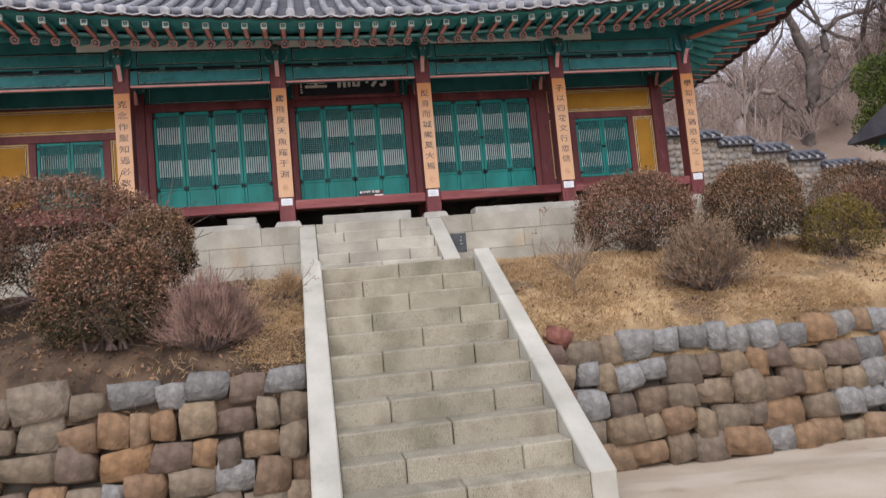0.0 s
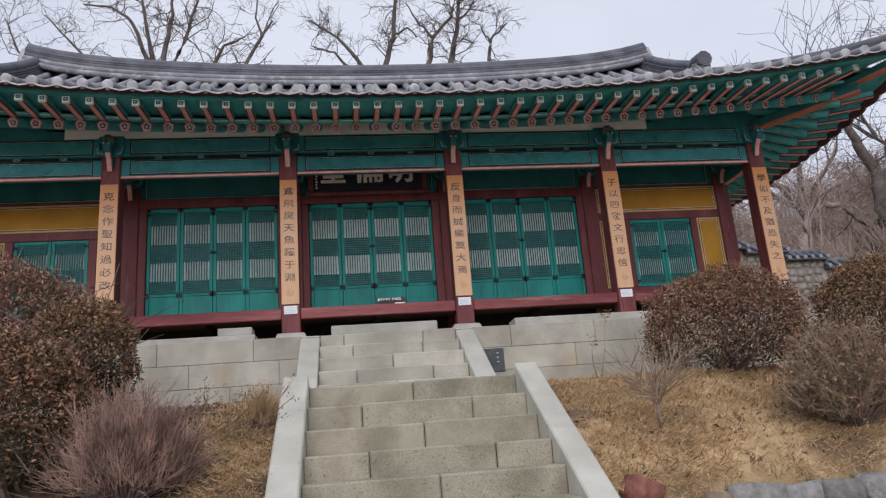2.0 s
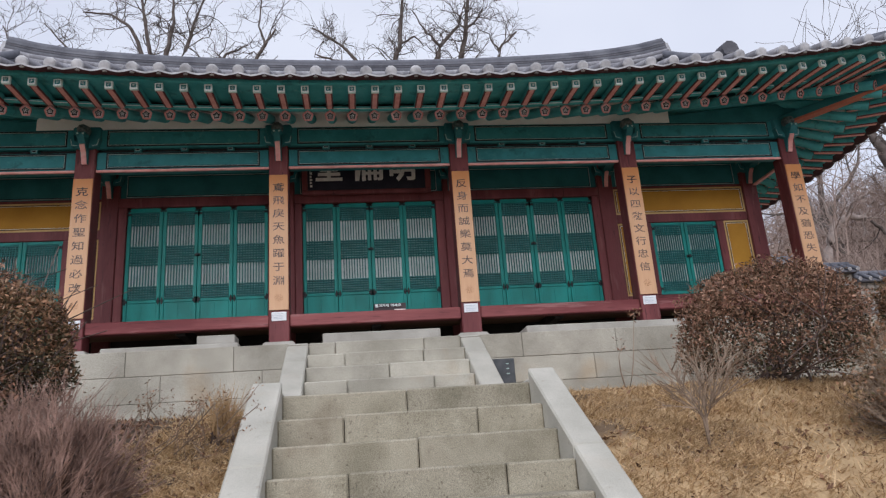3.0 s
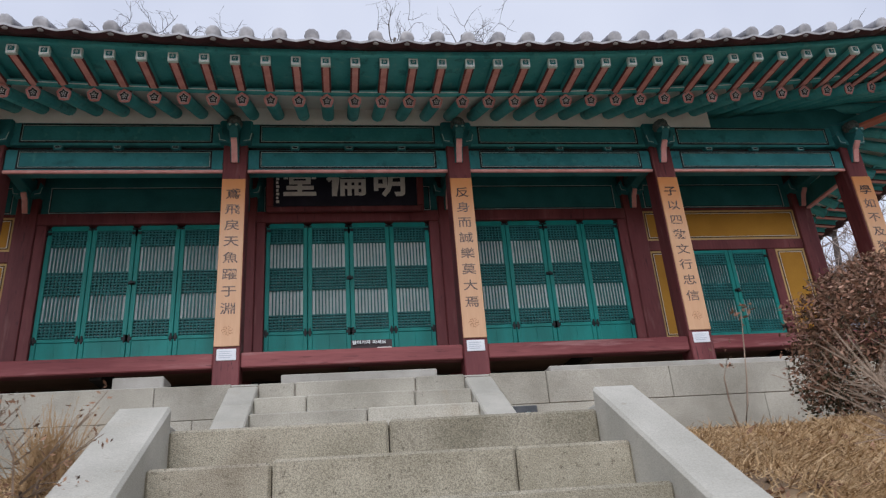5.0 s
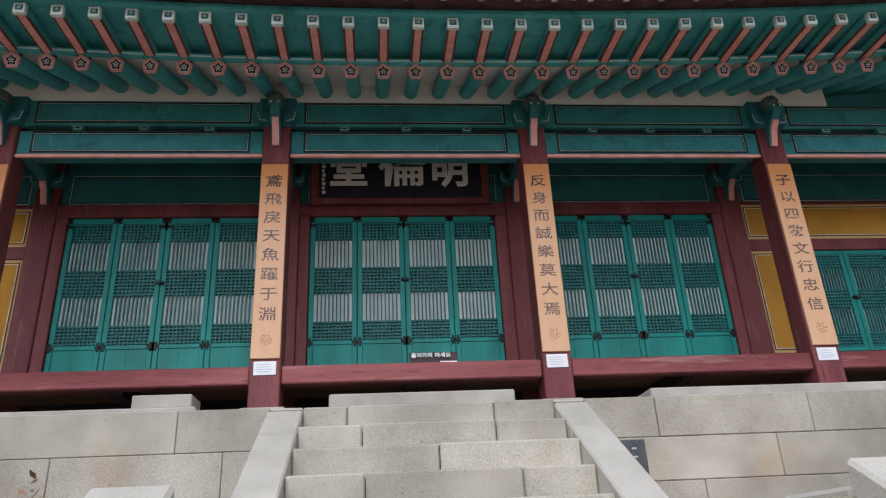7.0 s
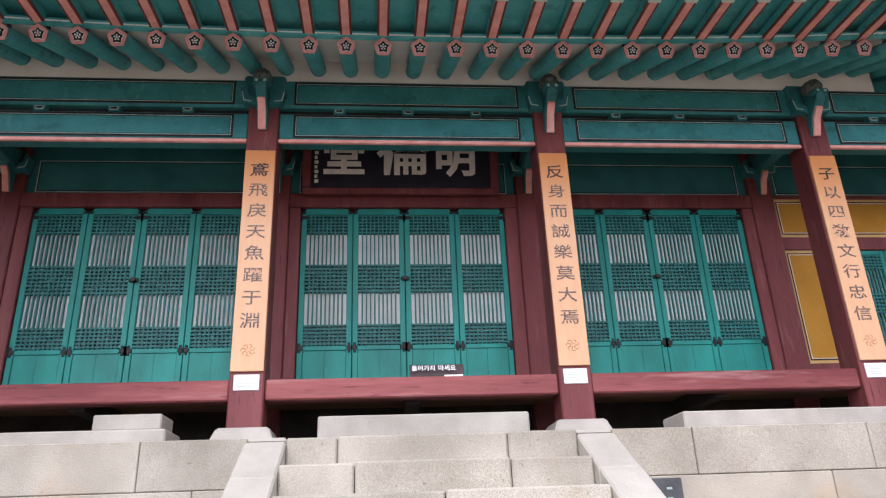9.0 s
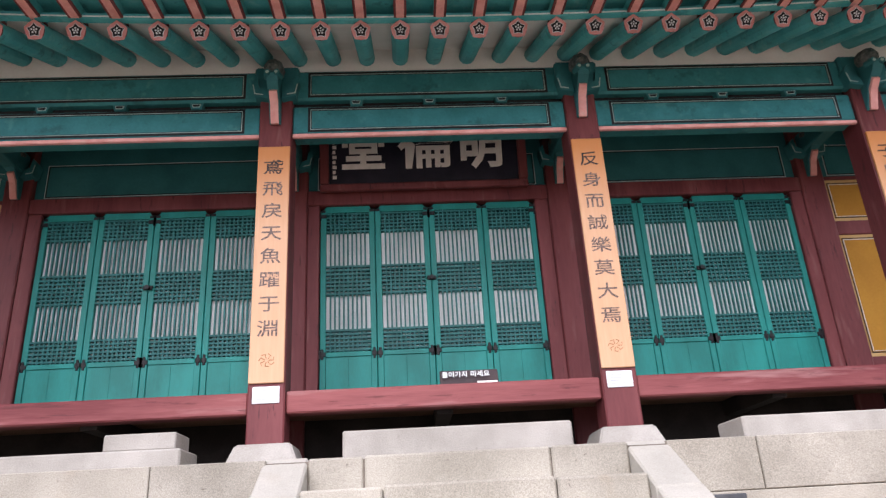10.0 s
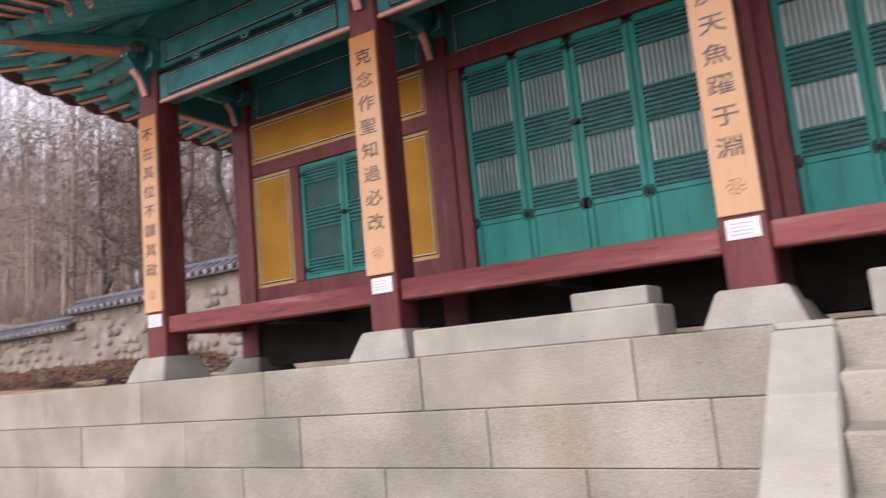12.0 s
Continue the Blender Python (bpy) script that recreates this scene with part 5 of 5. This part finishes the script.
TALL = "tall leafless tree with crooked limbs behind the hall"
limbed_tree("bare_tree", (-6.8, 14, 2.2), [
    [(-6.8, 14, 2.2, 0.3), (-6.9, 14, 11.4, 0.16), (-7.3, 14, 13.4, 0.075), (-7.7, 14, 15.8, 0.04)],
    [(-6.9, 14, 11.2, 0.13), (-6.7, 14, 13.4, 0.09), (-6.5, 14, 14.6, 0.06), (-6.6, 14, 16.3, 0.03)],
    [(-6.8, 14, 11.6, 0.11), (-6.1, 14.2, 13.6, 0.07), (-5.5, 14.3, 15.9, 0.035)],
    [(-7.0, 14, 12.0, 0.1), (-7.9, 13.8, 14.2, 0.06), (-8.6, 13.8, 14.8, 0.045), (-9.6, 13.8, 14.9, 0.025)]], 41, BARK, TALL)
limbed_tree("bare_tree", (-4.8, 14.5, 2.2), [
    [(-4.8, 14.5, 2.2, 0.26), (-5.4, 14.5, 12.2, 0.1), (-4.7, 14.5, 13.6, 0.05), (-3.9, 14.5, 14.0, 0.025)],
    [(-5.0, 14.5, 8.0, 0.16), (-4.1, 14.5, 12.4, 0.08), (-3.3, 14.5, 14.0, 0.06), (-2.9, 14.5, 14.7, 0.035)],
    [(-3.3, 14.5, 14.0, 0.05), (-3.5, 14.5, 14.8, 0.035), (-3.4, 14.5, 16.2, 0.02)]], 42, BARK, TALL, 0.8)
limbed_tree("bare_tree", (-9.4, 14.5, 2.2), [
    [(-9.4, 14.5, 2.2, 0.2), (-9.3, 14.5, 12.6, 0.06), (-10.4, 14.5, 14.0, 0.035), (-11.2, 14.5, 14.9, 0.02)],
    [(-9.4, 14.5, 10.5, 0.1), (-12.0, 14.5, 13.4, 0.04), (-12.6, 14.5, 14.8, 0.02)]], 43, BARK, TALL, 0.8)
limbed_tree("bare_tree", (0.6, 14, 2.2), [
    [(0.6, 14, 2.2, 0.26), (0.5, 14, 12.4, 0.085), (-0.4, 14, 13.7, 0.05), (-1.5, 14, 14.4, 0.028)],
    [(0.6, 14, 11.5, 0.08), (-0.5, 14, 13.0, 0.045), (-1.4, 14, 13.3, 0.022)]], 44, BARK, TALL, 0.8)
limbed_tree("bare_tree", (1.2, 14.5, 2.2), [
    [(1.2, 14.5, 2.2, 0.28), (1.3, 14.5, 12.2, 0.12), (1.75, 14.5, 14.0, 0.085), (2.1, 14.5, 16.6, 0.05)],
    [(1.75, 14.5, 14.0, 0.05), (2.4, 14.5, 14.4, 0.04), (2.7, 14.4, 13.9, 0.02)]], 45, BARK, TALL)
limbed_tree("bare_tree", (3.4, 14, 2.2), [
    [(3.4, 14, 2.2, 0.32), (3.0, 14, 12.4, 0.1), (3.3, 14, 13.7, 0.075), (4.0, 14, 14.5, 0.055), (4.4, 14, 15.6, 0.03)],
    [(3.3, 14, 13.6, 0.06), (2.8, 14, 14.2, 0.04), (2.3, 14, 15.2, 0.022)],
    [(3.4, 14, 9.0, 0.2), (3.85, 14, 12.4, 0.12), (4.25, 14, 14.0, 0.09), (4.6, 14, 16.4, 0.05)],
    [(4.3, 14, 14.3, 0.05), (4.9, 14, 15.0, 0.035), (5.3, 14, 16.2, 0.02)]], 46, BARK, TALL)
limbed_tree("bare_tree", (5.4, 14.5, 2.2), [
    [(5.4, 14.5, 2.2, 0.2), (5.5, 14.5, 12.6, 0.08), (5.65, 14.5, 13.8, 0.055), (6.4, 14.5, 14.6, 0.03)],
    [(5.65, 14.5, 13.7, 0.04), (5.3, 14.5, 14.5, 0.025), (4.9, 14.5, 14.8, 0.015)]], 47, BARK, TALL, 0.8)
limbed_tree("bare_tree", (17.0, 10.5, 1.6), [
    [(17.0, 10.5, 1.6, 0.36), (17.35, 10.5, 3.8, 0.27), (17.75, 10.5, 5.2, 0.26), (17.8, 10.5, 6.3, 0.21), (17.35, 10.5, 7.3, 0.17), (17.1, 10.5, 8.2, 0.12)],
    [(17.78, 10.5, 5.7, 0.2), (18.5, 10.5, 6.5, 0.16), (18.4, 10.4, 7.4, 0.13), (19.2, 10.4, 7.9, 0.09), (20.4, 10.4, 8.2, 0.05)],
    [(17.5, 10.5, 4.4, 0.16), (18.4, 10.3, 5.0, 0.1), (19.4, 10.3, 5.9, 0.05)],
    [(17.4, 10.5, 4.2, 0.1), (16.6, 10.4, 4.6, 0.07), (16.2, 10.4, 5.0, 0.04)]], 71, BARK, "stout gnarled leafless tree beyond the boundary wall", 0.5)
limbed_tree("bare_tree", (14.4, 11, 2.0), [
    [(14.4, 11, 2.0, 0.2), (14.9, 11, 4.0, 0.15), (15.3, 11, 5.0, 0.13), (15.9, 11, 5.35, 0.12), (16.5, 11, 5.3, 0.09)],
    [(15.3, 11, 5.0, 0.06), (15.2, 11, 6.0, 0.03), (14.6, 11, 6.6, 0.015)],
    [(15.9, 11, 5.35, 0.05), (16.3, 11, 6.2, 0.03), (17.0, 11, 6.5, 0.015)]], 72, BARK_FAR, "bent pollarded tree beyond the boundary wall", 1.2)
for i, (x, y) in enumerate(((-16.5, 7.6), (-19.4, 9.0), (-14.6, 8.2), (-23.5, 10.5))):
    limbed_tree("bare_tree", (x, y, 0.4), [
        [(x, y, 0.4, 0.16), (x + 0.3, y, 3.0, 0.12), (x - 0.3 + 0.5 * (i % 2), y, 5.0, 0.08), (x + 0.2, y, 8.5, 0.03)],
        [(x + 0.3, y, 3.0, 0.09), (x + 1.3, y, 4.6, 0.06), (x + 1.5, y, 7.0, 0.025)],
        [(x + 0.2, y, 2.6, 0.07), (x - 1.2, y - 0.3, 3.4, 0.05), (x - 1.9, y - 0.4, 4.4, 0.02)]], 81 + i, BARK, "leafless tree with crooked limbs beyond the wall", 0.8)
bare_tree((19.5, 15.5, 2.0), 15, 76, BARK, "tall leafless tree on the hillside", 0.5, 4, 0.42)
bare_tree((23.5, 14, 2.0), 15, 73, BARK, "tall leafless tree on the hillside", 0.5, 4, 0.42)

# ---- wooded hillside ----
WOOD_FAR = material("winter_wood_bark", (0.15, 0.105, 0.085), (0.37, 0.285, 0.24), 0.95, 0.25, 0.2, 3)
HILL = material("leafy_hill_floor", (0.2, 0.145, 0.11), (0.32, 0.245, 0.19), 0.95, 0.5, 0.6, 9, (1, 1, 1), ((0.1, 0.075, 0.06), 0.3, 0.55, 0.6))


def hill_z(x, y):
    r = math.hypot(x * 0.8, max(0, y - 9))
    side = max(0.0, abs(x) - 9)
    steep = 1.0 if x > 0 else 0.35
    return 0.7 + steep * (0.17 * max(0, y - 9) + 0.26 * side) + 1.2 * noise.noise((x * 0.06, y * 0.06, 2)) - (0.5 if r < 6 else 0)


def hill_top(x, y):
    return min(hill_z(x, y), 12 + 0.2 * abs(x))


rows = []
for y in [5.98] + [6 + 2.5 * j for j in range(18)] + [70, 120, 200]:
    rows.append([(x, y, -1.5 if y < 6 else hill_top(x, y) if y > 8.6 else min(hill_top(x, y), 0.25 * max(0, abs(x) - 11) - 0.1)) for x in [-160, -100, -70] + [-50 + 3 * i for i in range(34)] + [70, 100, 160]])
tagged(part("hillside", grid(rows), HILL, smooth=True), "brown wooded hillside behind the hall", "hillside", kind="structure")
for name, s in (("ground_west", -1), ("ground_east", 1)):
    rows = []
    for y in (-60, -20, -6.2, -5.9, -4, -2, 0, 3, 6, 6.5):
        rows.append([(s * x, y, (bank_z(y) if -5.95 < y < -1 else GROUND + 0.01 if y < -6 else TZ - 0.02) + 0.03 * (x - 11) if x > 11.5 else TZ - 0.4 if y > -1.5 else GROUND - 0.1) for x in (10.9, 11.6, 14, 20, 30, 50, 90)])
    tagged(part(name, grid(rows), BANK, smooth=True), "dry grassy ground beside the hall", "ground", kind="structure")

rng = np.random.default_rng(9)
a, b, ra, rb = [], [], [], []
for sgn in (-1, 1):
    for k in range(800):
        y = rng.uniform(9.5, 50)
        x = rng.uniform(13, 60) if sgn > 0 else -(y + 5) * rng.uniform(0.85, 2.1)
        if abs(x) < 13 + 0.1 * y and y > 12 and rng.uniform() < 0.5:
            continue
        z = hill_top(x, y)
        h = rng.uniform(1.8, 4.2) if sgn > 0 else rng.uniform(6, 13)
        top = np.array((x + rng.normal() * 0.6, y + rng.normal() * 0.4, z + h))
        p = np.array((x, y, z - 0.2))
        a.append(p), b.append(top), ra.append(rng.uniform(0.025, 0.07)), rb.append(0.012)
        for j in range(14):
            t = rng.uniform(0.25, 1)
            s = p + (top - p) * t
            e = s + (rng.normal(size=3) * np.array((0.7, 0.5, 0.35)) + np.array((0, 0, 0.55))) * (1 if sgn > 0 else 1.7)
            a.append(s), b.append(e), ra.append(0.018), rb.append(0.006)
            for i in range(3):
                u = s + (e - s) * rng.uniform(0.4, 1)
                a.append(u), b.append(u + rng.normal(size=3) * 0.35 + np.array((0, 0, 0.25))), ra.append(0.009), rb.append(0.004)
for k in range(2800):
    x, y = rng.choice((-1, 1)) * rng.uniform(11.5, 34), rng.uniform(8.6, 28)
    p = np.array((x, y, hill_top(x, y) - 0.1))
    for j in range(9):
        e = p + rng.normal(size=3) * np.array((0.45, 0.35, 0.3)) + np.array((0, 0, 0.75))
        a.append(p), b.append(e), ra.append(0.012), rb.append(0.005)
        u = p + (e - p) * rng.uniform(0.4, 0.9)
        a.append(u), b.append(u + rng.normal(size=3) * 0.25 + np.array((0, 0, 0.2))), ra.append(0.007), rb.append(0.003)
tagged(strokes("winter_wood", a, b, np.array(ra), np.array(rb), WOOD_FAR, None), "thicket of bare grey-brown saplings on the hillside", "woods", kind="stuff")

# ---- boundary walls with tiled coping ----
RUBBLE = pieces_material("rubble_stones", ((0.2, 0.17, 0.14), (0.33, 0.29, 0.24), (0.26, 0.25, 0.24), (0.38, 0.33, 0.27)), 0.9, 4, 0.4)
MORTAR_WALL = material("stained_wall_mortar", (0.2, 0.172, 0.142), (0.37, 0.33, 0.285), 0.9, 1.6, 0.4, 30, (1, 1, 1), ((0.13, 0.11, 0.09), 2.5, 0.55, 0.6))


def lump(seed, sx, sy, sz):
    """A field stone: a block with shifted corners, rounded edges and a swollen face."""
    r = random.Random(seed)
    b = bmesh.new()
    bmesh.ops.create_cube(b, size=2)
    bmesh.ops.subdivide_edges(b, edges=b.edges[:], cuts=1, use_grid_fill=True)
    shift = {k: (r.uniform(-0.22, 0.22), r.uniform(-0.12, 0.12), r.uniform(-0.24, 0.24)) for k in [(i, j, m) for i in (-1, 1) for j in (-1, 1) for m in (-1, 1)]}
    for v in b.verts:
        p = v.co.copy()
        w = {k: (1 + k[0] * p.x) * (1 + k[1] * p.y) * (1 + k[2] * p.z) / 8 for k in shift}
        q = p / (abs(p.x) ** 7 + abs(p.y) ** 7 + abs(p.z) ** 7) ** (1 / 7)
        q += Vector([sum(w[k] * shift[k][i] for k in shift) for i in range(3)]) + Vector((r.uniform(-0.05, 0.05), r.uniform(-0.05, 0.05), r.uniform(-0.05, 0.05)))
        v.co = (q.x * sx / 2, q.y * sy / 2, q.z * sz / 2)
    bmesh.ops.recalc_face_normals(b, faces=b.faces)
    me = bpy.data.meshes.new("stone")
    b.to_mesh(me)
    b.free()
    me.polygons.foreach_set("use_smooth", [True] * len(me.polygons))
    return me


stone_meshes = [lump(500 + i, 0.2, 0.14, 0.16) for i in range(8)]
for me in stone_meshes:
    me.materials.append(RUBBLE)


def boundary_wall(name, steps, y, label, seed, bare=0.0):
    """Steps of (x0, x1, top): each a length of rubble wall under its own little roof of tiles."""
    rnd = random.Random(seed)
    w = thing(name, (steps[0][0], y, steps[0][2] - 1.8), label, "wall", kind="structure")
    for x0, x1, top in steps:
        part("wall_core", box(x0, x1, y, y + 0.4, top - 3.2, top - 0.18), MORTAR_WALL, w)
        z = top - 0.32
        while z > top - 2.2:
            x = x0 + 0.12
            while x < x1 - 0.06:
                if rnd.random() < bare:
                    x += rnd.uniform(0.15, 0.3)
                    continue
                shared("stone", rnd.choice(stone_meshes), w, pose(x, y + 0.02, z + rnd.uniform(-0.02, 0.02), 0, rnd.uniform(-20, 20), 0) @ Matrix.Diagonal((rnd.uniform(0.8, 1.3), 1, rnd.uniform(0.8, 1.25), 1)))
                x += rnd.uniform(0.21, 0.3)
            z -= 0.21
        part("coping_bed", prism([(y - 0.22, top - 0.16), (y + 0.2, top + 0.06), (y + 0.62, top - 0.16), (y + 0.62, top - 0.2), (y - 0.22, top - 0.2)], x0 - 0.05, x1 + 0.05), SLATE_PAN, w)
        part("coping_ridge", tube([(x0 - 0.08, y + 0.2, top + 0.1), (x1 + 0.08, y + 0.2, top + 0.1)], 0.09, 8), RIDGE_TILE, w, smooth=True)
        part("ridge_plug", tube([(x0 - 0.1, y + 0.2, top + 0.1), (x0 - 0.07, y + 0.2, top + 0.1)], 0.085, 8), MORTAR, w)
        k = int((x1 - x0) / 0.24)
        for i in range(k + 1):
            x = x0 + (x1 - x0) * i / k
            t = part("coping_tile", tube([(x, y - 0.25, top - 0.12), (x, y + 0.14, top + 0.08)], 0.06, 6), RIDGE_TILE, w, smooth=True)
            part("tile_plug", tube([(x, y - 0.275, top - 0.133), (x, y - 0.24, top - 0.115)], 0.055, 6), MORTAR, t)


boundary_wall("boundary_wall_east", ((9.3, 10.9, 3.3), (10.9, 12.1, 3.15), (12.1, 13.3, 2.9), (13.3, 14.5, 2.62), (14.5, 15.7, 2.3), (15.7, 17.2, 1.95), (17.2, 19, 1.6)), 8.0, "rubble boundary wall with stepped tiled coping", 5)
boundary_wall("boundary_wall_west", ((-24, -20.5, 1.2), (-20.5, -17.1, 1.5), (-17.1, -13.4, 1.85), (-13.4, -10.5, 2.15), (-10.5, -8.5, 2.4)), 5.6, "plastered rubble boundary wall with stepped tiled coping", 6, 0.6)
for i, x in enumerate((-14.6, -12.9, -11.2, -9.6)):
    clipped_bush((x, 2.6, 0.1), (1.0, 0.5, 0.26), 4000, AZALEA_RED, "low russet clipped hedge beside the terrace", 30 + i)

# ---- evergreen and small roofed gate to the east ----
ever = thing("evergreen_tree", (9.3, -2.2, -1.0), "dense evergreen tree with yellow-green foliage", "tree")
part("trunk", tube([(9.3, -2.2, -1.1), (9.32, -2.2, 0.2), (9.3, -2.2, 1.2)], [0.1, 0.08, 0.05], 8), BARK, ever)
pts = np.concatenate([lumpy(rng, 2600, (9.3 + rng.normal() * 0.35, -2.2 + rng.normal() * 0.35, 0.5 + 0.22 * k), (0.62 - 0.03 * k, 0.6 - 0.03 * k, 0.4), 0.4) for k in range(8)])
quads("crown", pts, rng.uniform(0.02, 0.045, len(pts)), CONIFER, ever, rng, 0.4, 0.8)

gate = thing("gate_house", (9.6, -4.6, -1.6), "small gate with green eaves and a grey tiled roof", "gate")
part("body", box(8.4, 11.5, -5.0, -3.6, -1.9, 0.3, 0.01), MAROON, gate)
part("eave_beam", box(7.9, 12.0, -5.4, -3.2, 0.3, 0.44, 0.01), GREEN, gate)
part("roof_bed", prism([(-5.7, 0.45), (-4.3, 1.05), (-2.9, 0.45), (-2.9, 0.4), (-5.7, 0.4)], 7.6, 12.3), SLATE_PAN, gate)
for i in range(16):
    x = 7.65 + 0.3 * i
    t = part("tile_row", tube([(x, -5.75, 0.5), (x, -5.0, 0.82), (x, -4.3, 1.12)], 0.07, 8), SLATE, gate, smooth=True)
    part("eave_plug", tube([(x, -5.78, 0.49), (x, -5.74, 0.505)], 0.068, 8), MORTAR, t)
part("ridge", tube([(7.55, -4.3, 1.2), (9, -4.3, 1.17), (12.3, -4.3, 1.17)], 0.12, 8), SLATE, gate, smooth=True)

# ---- dry-stone retaining walls ----
FIELD_STONE = pieces_material("field_stones", ((0.252, 0.181, 0.113), (0.185, 0.147, 0.109), (0.302, 0.227, 0.147), (0.160, 0.130, 0.105), (0.311, 0.181, 0.092), (0.252, 0.206, 0.151), (0.168, 0.113, 0.088)), 0.9, 9, 1.0, 30, dirt=0.48)
GREY_STONE = pieces_material("blue_grey_stones", ((0.2, 0.192, 0.178), (0.31, 0.302, 0.285), (0.25, 0.235, 0.21)), 0.9, 9, 1.0, 35, dirt=0.48)
WALL_TOP, WALL_FOOT = (-5.93, -2.04), (-6.2, -3.36)


def retaining_wall(name, x0, x1, seed):
    rnd = random.Random(seed)
    w = thing(name, ((x0 + x1) / 2, WALL_FOOT[0], WALL_FOOT[1]), "dry-stone retaining wall of tan and grey field stones", "wall", kind="structure")
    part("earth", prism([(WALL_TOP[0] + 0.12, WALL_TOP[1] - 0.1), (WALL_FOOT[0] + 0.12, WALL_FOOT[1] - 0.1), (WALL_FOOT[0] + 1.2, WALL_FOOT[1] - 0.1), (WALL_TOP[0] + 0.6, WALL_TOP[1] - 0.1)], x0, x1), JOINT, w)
    rows = 5
    tilt = -math.degrees(math.atan2(WALL_TOP[0] - WALL_FOOT[0], WALL_TOP[1] - WALL_FOOT[1]))
    length = math.hypot(WALL_TOP[0] - WALL_FOOT[0], WALL_TOP[1] - WALL_FOOT[1])
    for r in range(rows):
        f = (r + 0.5) / rows
        x = x0 + rnd.uniform(-0.1, 0.0)
        while x < x1:
            sx = rnd.choice((0.2, 0.27, 0.3, 0.33, 0.36, 0.44)) * rnd.uniform(0.9, 1.1)
            sz = length / rows * rnd.uniform(0.85, 1.28)
            c = x + sx / 2
            x += sx
            if c + sx / 2 > x1 + 0.12 or c - sx / 2 < x0 - 0.12:
                continue
            me = lump(rnd.random(), sx * 1.05, 0.34, sz * 1.0)
            grey = rnd.random() < (0.5 if r == 0 else 0.12)
            me.materials.append(GREY_STONE if grey else FIELD_STONE)
            y = WALL_TOP[0] + (WALL_FOOT[0] - WALL_TOP[0]) * f
            z = WALL_TOP[1] + (WALL_FOOT[1] - WALL_TOP[1]) * f
            shared("stone", me, w, pose(c, y + 0.1 + rnd.uniform(-0.035, 0.035), z + rnd.uniform(-0.045, 0.045), tilt + rnd.uniform(-4, 4), rnd.uniform(-7, 7), rnd.uniform(-4, 4)))


retaining_wall("retaining_wall_west", -9.0, -1.06, 15)
retaining_wall("retaining_wall_east", 1.24, 9.5, 16)
red = thing("red_stone", (1.5, -5.85, -2.05), "rounded rust-red boulder on the wall beside the stairs", "stone")
me = lump(79, 0.23, 0.24, 0.2)
me.materials.append(material("rust_red_stone", (0.16, 0.06, 0.045), (0.27, 0.12, 0.09), 0.9, 9, 0.8, 30))
shared("stone", me, red, pose(1.47, -5.84, -1.99, 0, 35, 15))
